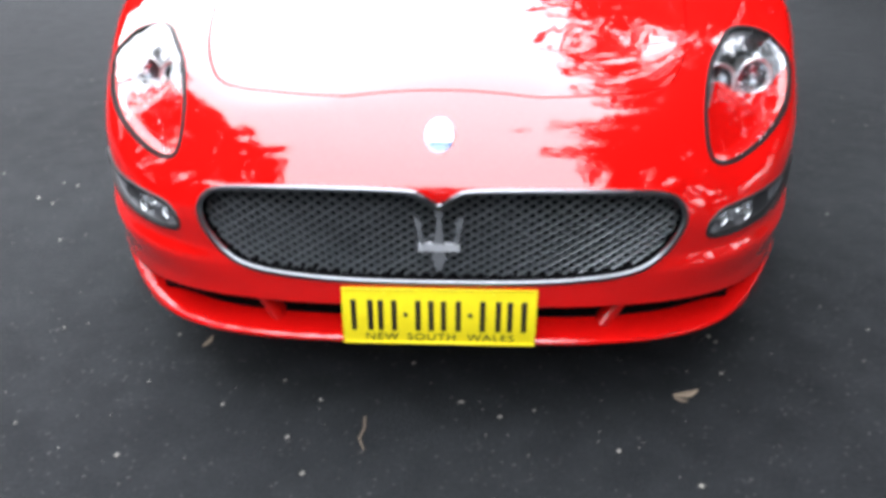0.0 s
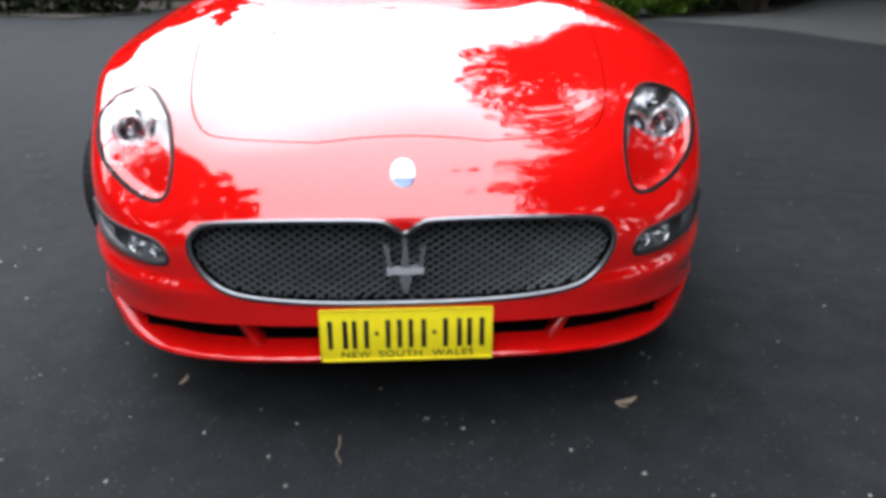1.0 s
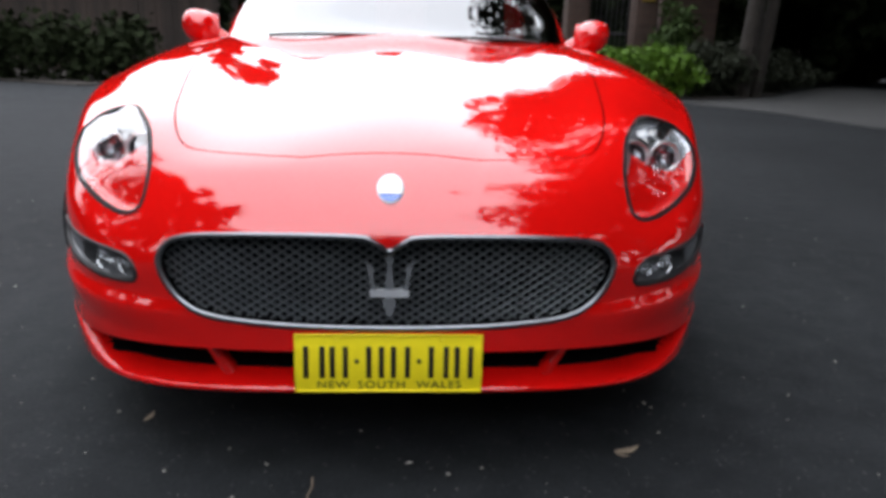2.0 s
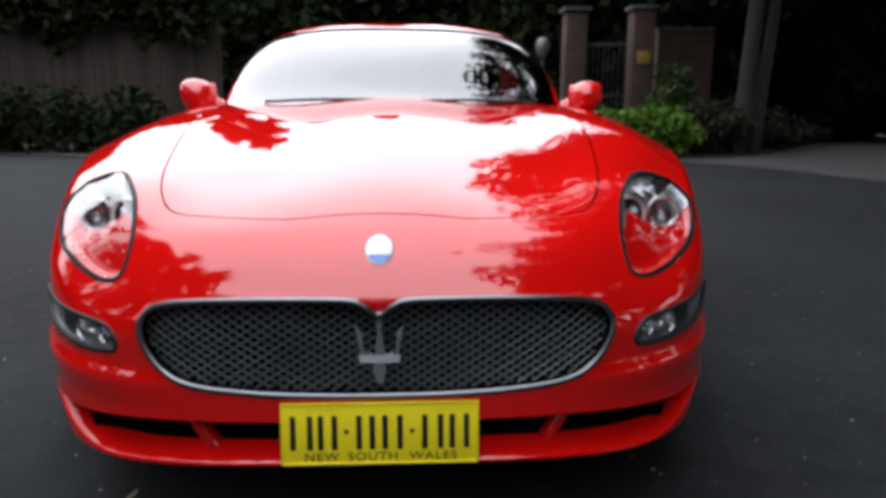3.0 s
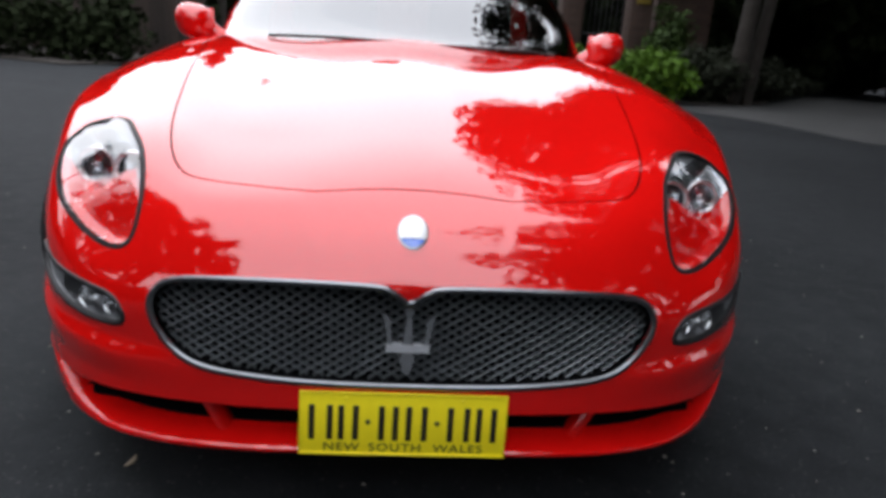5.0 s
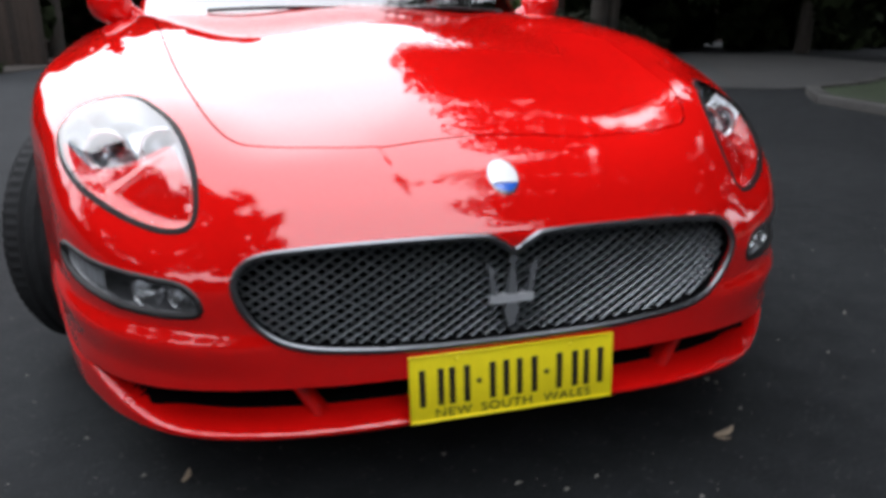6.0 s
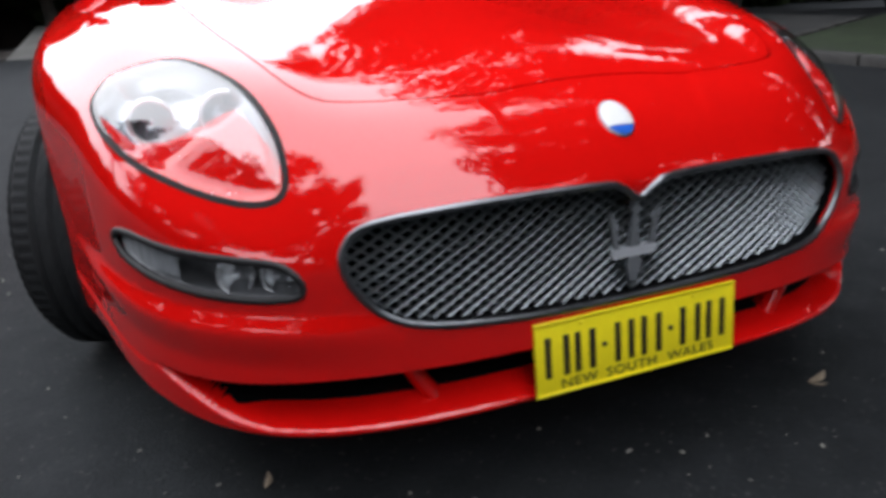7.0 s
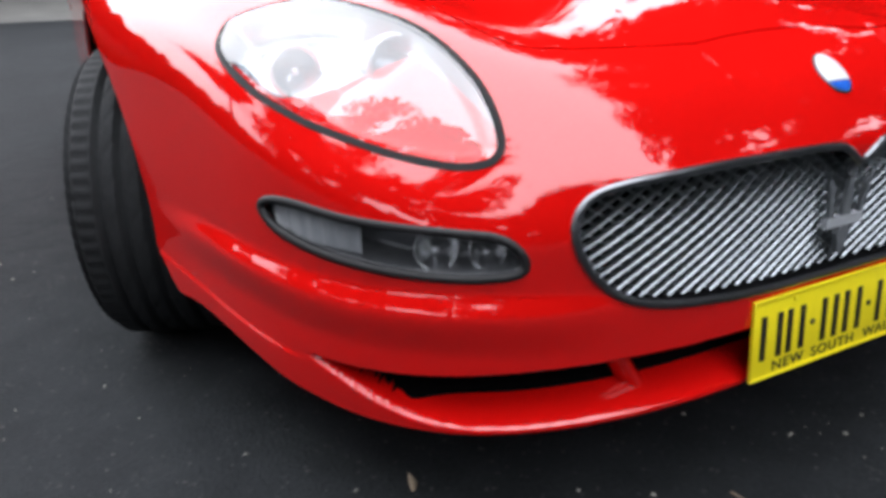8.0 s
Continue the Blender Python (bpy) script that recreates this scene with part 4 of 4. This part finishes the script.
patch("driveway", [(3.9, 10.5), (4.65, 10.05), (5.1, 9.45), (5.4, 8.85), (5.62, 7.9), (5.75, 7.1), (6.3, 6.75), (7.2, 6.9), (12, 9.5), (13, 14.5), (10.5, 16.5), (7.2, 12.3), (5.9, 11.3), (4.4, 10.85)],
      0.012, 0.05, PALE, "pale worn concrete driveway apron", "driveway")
patch("lawn", [(5.43, -6), (30, -6), (30, 18.6), (10.2, 8.1), (7.15, 6.4), (6.25, 6.08), (5.66, 5.25), (5.43, 4.0)], 0.07, 0.1, GRASS, "rough green lawn behind a kerb", "lawn")
patch("garden_bed", [(3.2, 10.6), (4.4, 10.9), (5.9, 11.5), (7.2, 12.5), (10.5, 17.3), (10, 22), (2.6, 22), (2.6, 16.8), (1.2, 14.2)], 0.03, 0.06, BARK, "dark mulch garden bed", "garden bed")
patch("garden_bed", [(-3.7, 22), (-30, 22), (-30, 12.2), (-9, 12.2), (-7.1, 11.85), (-5.4, 11.1), (-4.7, 11.9), (-4.2, 13.6), (-3.7, 15.6)], 0.03, 0.06, BARK, "dark mulch garden bed under a hedge", "garden bed")
# a concrete ramp that climbs away between the beds
ramp_v = [(x, y, z) for y, z in ((16.85, 0.0), (17.05, 0.012), (22.5, 0.58), (24.4, 0.6)) for x in (-3.68, 2.58)]
ramp_v += [(x, y, -0.05) for y in (16.85, 24.4) for x in (-3.68, 2.58)]
tagged(raw("driveway", ramp_v, [(0, 1, 3, 2), (2, 3, 5, 4), (4, 5, 7, 6), (0, 2, 4, 6, 10, 8), (1, 9, 11, 7, 5, 3), (6, 7, 11, 10), (0, 8, 9, 1)], RAMP, flat=True), "pale concrete ramp rising between garden beds", "driveway", kind="structure")


def kerb_run(points):
    for (x0, y0), (x1, y1) in zip(points, points[1:]):
        length, a = math.hypot(x1 - x0, y1 - y0), math.atan2(y1 - y0, x1 - x0)
        count = max(1, round(length / 0.9))
        for k in range(count):
            t = (k + 0.5) / count
            bm = box(bmesh.new(), (0, 0, 0.045), (length / count - 0.012, 0.15, 0.11), bevel=0.015)
            ob = part("kerb_stone", bm, KERB)
            ob.matrix_world = Matrix.Translation((x0 + t * (x1 - x0), y0 + t * (y1 - y0), 0)) @ Matrix.Rotation(a, 4, "Z")
            tagged(ob, "weathered grey kerb stone edging the lawn", "kerb stone", "kerb stones")


kerb_run([(5.35, -2), (5.35, 4.0), (5.58, 5.3), (6.2, 6.15), (7.1, 6.45), (10.2, 8.2)])


# ---- plants ----
def leaves(rng, centres, spread, count, size, long=1.6):
    """Many small folded leaves scattered round centres."""
    c = np.asarray(centres)[rng.integers(0, len(centres), count)]
    d = rng.normal(size=(count, 3))
    d /= np.linalg.norm(d, axis=1)[:, None]
    p = c + d * (spread * rng.random(count) ** 0.5)[:, None]
    a = rng.normal(size=(count, 3))
    a /= np.linalg.norm(a, axis=1)[:, None]
    b = np.cross(a, rng.normal(size=(count, 3)))
    b /= np.linalg.norm(b, axis=1)[:, None]
    s = size * (0.6 + 0.8 * rng.random(count))[:, None]
    v = np.stack([p - a * s * long / 2, p + b * s / 2, p + a * s * long / 2, p - b * s / 2], 1).reshape(-1, 3)
    f = np.arange(count * 4).reshape(-1, 4)
    return v, f


def leaf_mesh(name, v, f, mat, parent=None, label=""):
    me = bpy.data.meshes.new(name)
    me.from_pydata(v.tolist(), [], f.tolist())
    return mesh_part(name, me, mat, parent, label, flat=True)


def limb(bm, points, r0, r1, sides=7):
    p = [Vector(q) for q in points]
    rings = []
    for i, q in enumerate(p):
        t = (p[min(i + 1, len(p) - 1)] - p[max(i - 1, 0)]).normalized()
        a = t.orthogonal().normalized()
        b = t.cross(a)
        r = r0 + (r1 - r0) * i / (len(p) - 1)
        rings.append([bm.verts.new(q + r * (math.cos(u) * a + math.sin(u) * b)) for u in (2 * math.pi * k / sides for k in range(sides))])
    for c, d in zip(rings, rings[1:]):
        for k in range(sides):
            bm.faces.new((c[k], c[(k + 1) % sides], d[(k + 1) % sides], d[k]))


def tree(at, height, reach, seed, leaf=0.16, count=6000, lean=(0, 0), clear=0.35, girth_m=0.2, label="tall tree with a loose dark green crown", mat=None, clump=0.75, twigs=9, reaches=()):
    rng = np.random.default_rng(seed)
    ob = thing("tree", label, "tree", at, group="trees round the court")
    bm = bmesh.new()
    n = 8
    trunk = []
    for i in range(n):
        t = i / (n - 1)
        trunk.append(np.array((lean[0] * t**1.4 + 0.15 * math.sin(3 * t + seed), lean[1] * t**1.4 + 0.12 * math.cos(4 * t + seed), -0.1 + height * 0.82 * t)))
    limb(bm, trunk, girth_m, girth_m * 0.25, 9)
    tips = []
    for k in range(twigs):
        t = clear + (1 - clear) * (k + rng.random()) / twigs
        i = min(n - 2, int(t * (n - 1)))
        start = trunk[i] + (trunk[i + 1] - trunk[i]) * (t * (n - 1) - i)
        a = k * 2.4 + rng.random()
        out = reach * (1.05 - 0.45 * t) * (0.7 + 0.4 * rng.random())
        line = [start + np.array((math.cos(a) * out * u, math.sin(a) * out * u, out * 0.55 * u**1.3 + 0.1 * math.sin(5 * u + k))) for u in np.linspace(0, 1, 6)]
        limb(bm, line, girth_m * 0.38 * (1.2 - t), 0.02, 6)
        tips += line[2:]
        for j in range(3):
            b = a + rng.normal() * 0.9
            o = out * (0.35 + 0.25 * rng.random())
            s0 = line[2 + j]
            sub = [s0 + np.array((math.cos(b) * o * u, math.sin(b) * o * u, o * 0.4 * u + 0.05 * math.sin(4 * u))) for u in np.linspace(0, 1, 4)]
            limb(bm, sub, 0.035, 0.012, 5)
            tips += sub[1:]
    tips.append(trunk[-1])
    for line, r0, r1, a, b in reaches:
        line = [np.array(q) - np.array(at) for q in line]
        limb(bm, line, r0, r1, 8)
        tips += line[a:b] * 4
    part("trunk", bm, BARK, ob, "grey brown trunk with limbs")
    v, f = leaves(rng, tips, clump, count, leaf)
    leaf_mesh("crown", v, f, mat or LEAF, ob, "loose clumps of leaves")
    return ob


def shrub(name, at, size, seed, mat, label, count=2500, leaf=0.05, category="shrub"):
    rng = np.random.default_rng(seed)
    ob = thing(name, label, category, at)
    bm = bmesh.new()
    tips = []
    for k in range(26):
        a, r = rng.random() * 6.283, rng.random() ** 0.5
        tip = np.array((math.cos(a) * r * size[0] / 2, math.sin(a) * r * size[1] / 2, size[2] * (1 - 0.5 * r * r) * (0.65 + 0.35 * rng.random())))
        line = [tip * (u, u, 0) * 0.8 + (0, 0, tip[2] * u - 0.05 * (u == 0)) for u in np.linspace(0, 1, 4)]
        limb(bm, line, 0.015, 0.005, 4)
        tips += line[1:]
        tips.append(tip)
    part("stems", bm, BARK, ob)
    v, f = leaves(rng, tips, min(size) * 0.28, count, leaf)
    v[:, 2] = np.maximum(v[:, 2], 0.01)
    leaf_mesh("foliage", v, f, mat, ob)
    return ob


def hedge(name, x0, x1, y, depth, height, seed, mat, label, count=6000, leaf=0.09, bend=0.0):
    rng = np.random.default_rng(seed)
    centres = []
    for k in range(520):
        t = rng.random()
        h = height * (0.87 + 0.13 * math.sin(9 * t + seed) * math.sin(23 * t))
        centres.append((x0 + t * (x1 - x0), y + bend * t + (rng.random() - 0.5) * depth, rng.random() ** 0.7 * h))
    v, f = leaves(rng, centres, 0.45, count, leaf)
    v[:, 2] = np.maximum(v[:, 2], 0.01)
    return tagged(leaf_mesh(name, v, f, mat), label, "hedge", kind="stuff")


# behind the car: paling fence with a low hedge, brick gate pillars, shrubs and trees
fence = thing("fence", "tall weathered brown timber paling fence", "fence", (-14, 15.2, 0))
for z in (0.5, 1.5, 2.5):
    part("rail", box(bmesh.new(), (5.0, 0.06, z), (10.0, 0.05, 0.09), bevel=0.005), WOOD, fence)
paling = None
for k in range(83):
    if paling is None:
        bm = box(bmesh.new(), (0, 0, 1.42), (0.1185, 0.022, 2.84), bevel=0.004)
        paling = part("paling", bm, WOOD, fence)
        ob = paling
    else:
        ob = new("paling", paling.data)
        ob.parent = fence
    ob.location = (0.06 + 0.12 * k, 0.012 * math.sin(k * 2.1), 0.05 * math.sin(k * 1.3))
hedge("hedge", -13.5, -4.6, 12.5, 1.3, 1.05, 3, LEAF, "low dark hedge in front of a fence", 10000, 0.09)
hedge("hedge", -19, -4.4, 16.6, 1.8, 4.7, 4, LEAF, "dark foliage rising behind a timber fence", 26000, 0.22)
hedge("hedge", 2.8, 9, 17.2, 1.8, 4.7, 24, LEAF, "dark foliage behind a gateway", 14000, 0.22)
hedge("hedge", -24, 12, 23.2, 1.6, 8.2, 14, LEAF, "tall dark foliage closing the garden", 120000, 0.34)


def pillar(at, height):
    ob = thing("gate_pillar", "brown brick gate pillar with a flat cap", "pillar", at, group="gate pillars")
    part("shaft", box(bmesh.new(), (0, 0, height / 2), (0.42, 0.42, height), bevel=0.01), WALLBRICK, ob)
    part("cap", box(bmesh.new(), (0, 0, height + 0.04), (0.54, 0.54, 0.08), bevel=0.012), KERB, ob, "grey stone cap")
    return ob


first = pillar((3.42, 13.4, 0), 2.72)
copy_thing(first, pose(4.66, 13.05, 0))
sign = thing("wall_sign", "small square faded yellow sign on a brick pillar", "sign", (4.66, 12.8, 1.82))
part("sign_plate", box(bmesh.new(), (0, 0, 0), (0.26, 0.02, 0.24), bevel=0.004), SIGNBOARD, sign)
wall = thing("brick_wall", "reddish brown brick garden wall", "wall", (5.5, 13.6, 0))
part("wall_face", box(bmesh.new(), (0.25, 0, 1.2), (1.15, 0.23, 2.4), bevel=0.01), WALLBRICK, wall)
part("coping", box(bmesh.new(), (0.25, 0, 2.43), (1.2, 0.3, 0.06), bevel=0.01), KERB, wall)
gate = thing("iron_gate", "dark iron gate between brick pillars", "gate", (4.04, 13.25, 0))
for z in (0.2, 1.1, 2.1):
    part("gate_rail", box(bmesh.new(), (0, 0, z), (0.78, 0.03, 0.04), Matrix.Rotation(-0.27, 4, "Z"), 0.004), BLACK, gate)
for k in range(8):
    x = -0.34 + 0.097 * k
    part("gate_bar", box(bmesh.new(), (x, -0.277 * x, 1.15), (0.016, 0.016, 2.0), bevel=0.003), BLACK, gate)
lantern = thing("garden_lantern", "grey weathered garden lantern on a post", "lantern", (2.75, 13.2, 0))
part("post", box(bmesh.new(), (0, 0, 0.9), (0.06, 0.06, 1.8), bevel=0.006), BLACK, lantern)
turned("globe", [(0.001, 2.22), (0.09, 2.2), (0.14, 2.1), (0.14, 2.0), (0.09, 1.88), (0.05, 1.82), (0.001, 1.8)], Matrix(), LANTERN, lantern, "grey globe", 20)

for k, (x, y, w, h) in enumerate(((3.75, 11.1, 1.3, 0.8), (4.55, 11.3, 1.4, 0.8), (3.1, 11.4, 1.2, 0.8))):
    shrub("green_shrub", (x, y, 0.03), (w, 1.1, h), 20 + k, FRESH, "bright green leafy shrub in a garden bed", 5000, 0.055)
for k, (x, y, w, h) in enumerate(((5.6, 11.9, 1.6, 0.85), (6.6, 12.6, 1.7, 0.9), (7.6, 13.6, 1.7, 0.75), (8.6, 14.8, 1.6, 0.6), (9.6, 16.0, 1.5, 0.5))):
    shrub("olive_shrub", (x, y, 0.03), (w, 1.3, h), 30 + k, DULL, "dull olive grey spreading shrub in a garden bed", 4500, 0.06)
shrub("round_shrub", (5.15, 12.6, 0.03), (1.0, 0.9, 1.6), 41, MIDGREEN, "taller rounded dark green shrub by a wall", 3500, 0.06)
def bough(start, end, sag):
    """The line of a long limb, rising steeply at first."""
    a, b = np.array(start), np.array(end)
    return [a + (b - a) * (u, u, u**0.7) - (0, 0, sag * u * u) for u in np.linspace(0, 1, 7)]


tree((6.2, 11.9, 0), 12.0, 3.2, 7, 0.12, 34000, (0.2, 0.2), 0.28, 0.17, "twin-limbed tree arching over the court", clump=0.8, twigs=15,
     reaches=tuple((bough((6.2, 11.9, 4.6), end, 0.4), 0.1, 0.03, 3, 7) for end in ((2.7, 8.6, 7.4), (2.6, 10.6, 7.7), (2.9, 12.8, 8.0), (3.6, 15.0, 8.4), (4.4, 9.6, 7.4), (4.6, 13.6, 8.0))))
tree((6.45, 12.05, 0), 9.0, 2.6, 8, 0.15, 4000, (1.2, 0.4), 0.35, 0.13, "slim leaning grey tree beside a driveway")


FORK = (6.2, -0.9, 4.2)
tree((7.2, -1.0, 0), 14.5, 4.6, 11, 0.13, 46000, (-1.6, -0.4), 0.25, 0.26, "broad tree whose crown hangs over the court", clump=0.9, twigs=16,
     reaches=tuple((bough(FORK, end, 0.5), 0.13, 0.03, 3, 7) for end in ((2.2, -3.6, 7.3), (2.7, -1.4, 7.4), (2.9, 0.8, 7.4), (2.7, 3.0, 7.3), (2.6, 4.6, 7.4), (2.7, 6.6, 7.5), (4.2, 3.4, 6.9), (4.2, 5.4, 7.0), (4.4, 7.6, 7.3), (5.8, 5.6, 7.2), (3.3, -5.6, 7.4), (6.4, 2.2, 7.2))))
tree((-7.6, 4.2, 0), 8.2, 1.5, 13, 0.14, 5200, (0.2, 0.0), 0.5, 0.11, "slim tree with a small open crown beside the court", clump=0.55, twigs=9)
tree((-4.5, 18.2, 0), 10.2, 0.55, 50, 0.2, 4200, clear=0.2, label="narrow pointed dark tree behind a fence", clump=0.42, twigs=12)
for k, (x, y, h, r) in enumerate(((-8.6, 18.6, 5.4, 2.2), (4.4, 19.5, 5.2, 2.2), (-3.4, 22.6, 7.6, 2.4), (-0.6, 23.0, 7.2, 2.4), (2.0, 22.8, 7.4, 2.4), (9.5, 18, 11, 3.6), (14, 15, 11, 3.8))):
    tree((x, y, 0), h, r, 50 + k, 0.3, 12000, clear=0.15, label="dense dark tree behind the garden boundary", clump=0.95)
hedge("hedge", 5.5, 24, 19.0, 2.5, 6.0, 5, LEAF, "tall dark foliage beyond the driveway", 70000, 0.34, bend=-3)
# round the court, behind the viewer
for k, (x, y, h, r, n, lf) in enumerate(((-9.6, 0.9, 10, 2.4, 8000, 0.2), (-9.0, -2.6, 12, 3.2, 9000, 0.22), (-7.6, -6.6, 12.5, 3.4, 8000, 0.22), (-3.4, -9.6, 6.6, 2.6, 6200, 0.2), (3.8, -9.8, 6.6, 2.6, 7000, 0.2),
                                         (8, -6.5, 14, 4.2, 14000, 0.28), (10.5, 2.6, 14, 4.2, 11000, 0.26), (11.8, 7.5, 14, 4.4, 11000, 0.26), (12.6, -1.8, 13, 4.4, 12000, 0.28))):
    tree((x, y, 0), h, r, 70 + k, lf, n, clear=0.22, label="tall tree with ragged crown beside the court", clump=0.9, twigs=14)
# plain timber walls that close the court
for name, at, size in (("wall_north", (5, 24.5, 1.6), (70, 0.1, 3.2)), ("wall_south", (0, -17.5, 1.6), (40, 0.1, 3.2)), ("wall_west", (-18, 3, 1.6), (0.1, 41, 3.2)), ("wall_east", (36, 3, 1.6), (0.1, 41, 3.2))):
    tagged(part(name, box(bmesh.new(), at, size, bevel=0.01), WOOD, flat=True), "plain weathered timber boundary fence", "fence", kind="structure")
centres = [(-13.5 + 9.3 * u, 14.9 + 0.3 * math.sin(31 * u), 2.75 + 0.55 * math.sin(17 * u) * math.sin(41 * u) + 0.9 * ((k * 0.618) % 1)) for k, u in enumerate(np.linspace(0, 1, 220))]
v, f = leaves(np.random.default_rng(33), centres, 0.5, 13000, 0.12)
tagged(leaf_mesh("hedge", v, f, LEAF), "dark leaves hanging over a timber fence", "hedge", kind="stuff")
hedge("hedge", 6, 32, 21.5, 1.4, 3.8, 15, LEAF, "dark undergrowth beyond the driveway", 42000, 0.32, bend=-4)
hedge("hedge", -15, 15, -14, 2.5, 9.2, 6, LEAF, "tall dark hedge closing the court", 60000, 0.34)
rngs = np.random.default_rng(9)
for name, x in (("hedge", -15.5), ("hedge", 14.5)):
    centres = [(x + rngs.normal() * 0.8, -15 + 33 * rngs.random(), (3.4 if x < 0 else 6) * rngs.random() ** 0.7) for _ in range(300)]
    v, f = leaves(rngs, centres, 0.7, 24000, 0.3)
    tagged(leaf_mesh(name, v, f, LEAF), "tall dark hedge closing the court", "hedge", kind="stuff")


# ---- litter on the asphalt ----
def fallen_leaf(at, size, turn, label):
    ob = thing("fallen_leaf", label, "leaf", (*at, 0.0))
    verts, faces = [], []
    for i in range(7):
        t = i / 6
        w = size * 0.13 * math.sin(math.pi * min(1, t * 0.97 + 0.03)) + 0.0005
        x, z = size * (t - 0.5), 0.003 + 0.25 * size * (t - 0.4)**2
        bend = 0.35 * size * (t - 0.5)**2
        verts += [(x, bend - w, z + 0.15 * w), (x, bend, z), (x, bend + w, z + 0.25 * w)]
    for i in range(6):
        for j in (0, 1):
            faces.append((3 * i + j, 3 * i + 3 + j, 3 * i + 4 + j, 3 * i + 1 + j))
    blade = raw("blade", verts, faces, DRY, ob)
    solid = blade.modifiers.new("thick", "SOLIDIFY")
    solid.thickness = 0.0012
    ob.rotation_euler[2] = radians(turn)
    return ob


fallen_leaf((-0.58, 0.271), 0.042, 75, "curled pale dry leaf on the asphalt")
fallen_leaf((0.546, 0.112), 0.06, 15, "dry brown leaf on the asphalt")
fallen_leaf((0.525, 0.095), 0.035, -40, "dry brown leaf on the asphalt")
bm = bmesh.new()
limb(bm, [(0, 0.045, 0.003), (0.004, 0.01, 0.005), (-0.003, -0.02, 0.004), (0.01, -0.05, 0.003)], 0.0022, 0.0014, 6)
twig = part("twig", bm, DRY)
twig.location = (-0.16, -0.029, 0)
tagged(twig, "short pale dry twig on the asphalt", "twig")
rng = np.random.default_rng(12)
verts, faces = [], []
for k in range(620):
    x, y = rng.uniform(-2.2, 2.2), rng.uniform(-1.0, 2.6)
    if k < 40:
        x, y = rng.normal(0, 0.7), rng.uniform(-0.35, 0.5)
    r = 0.0016 + 0.0042 * rng.random() ** 4
    base = len(verts)
    d = rng.normal(size=(5, 3)) * r * 0.3
    verts += [(x + r + d[0, 0], y + d[0, 1], 0.0005), (x + d[1, 0], y + r + d[1, 1], 0.0005), (x - r + d[2, 0], y + d[2, 1], 0.0005), (x + d[3, 0], y - r + d[3, 1], 0.0005), (x + d[4, 0], y + d[4, 1], r)]
    faces += [(base, base + 1, base + 4), (base + 1, base + 2, base + 4), (base + 2, base + 3, base + 4), (base + 3, base, base + 4)]
tagged(raw("grit", verts, faces, GRIT, flat=True), "pale grit and seed husks scattered on asphalt", "grit", kind="stuff")
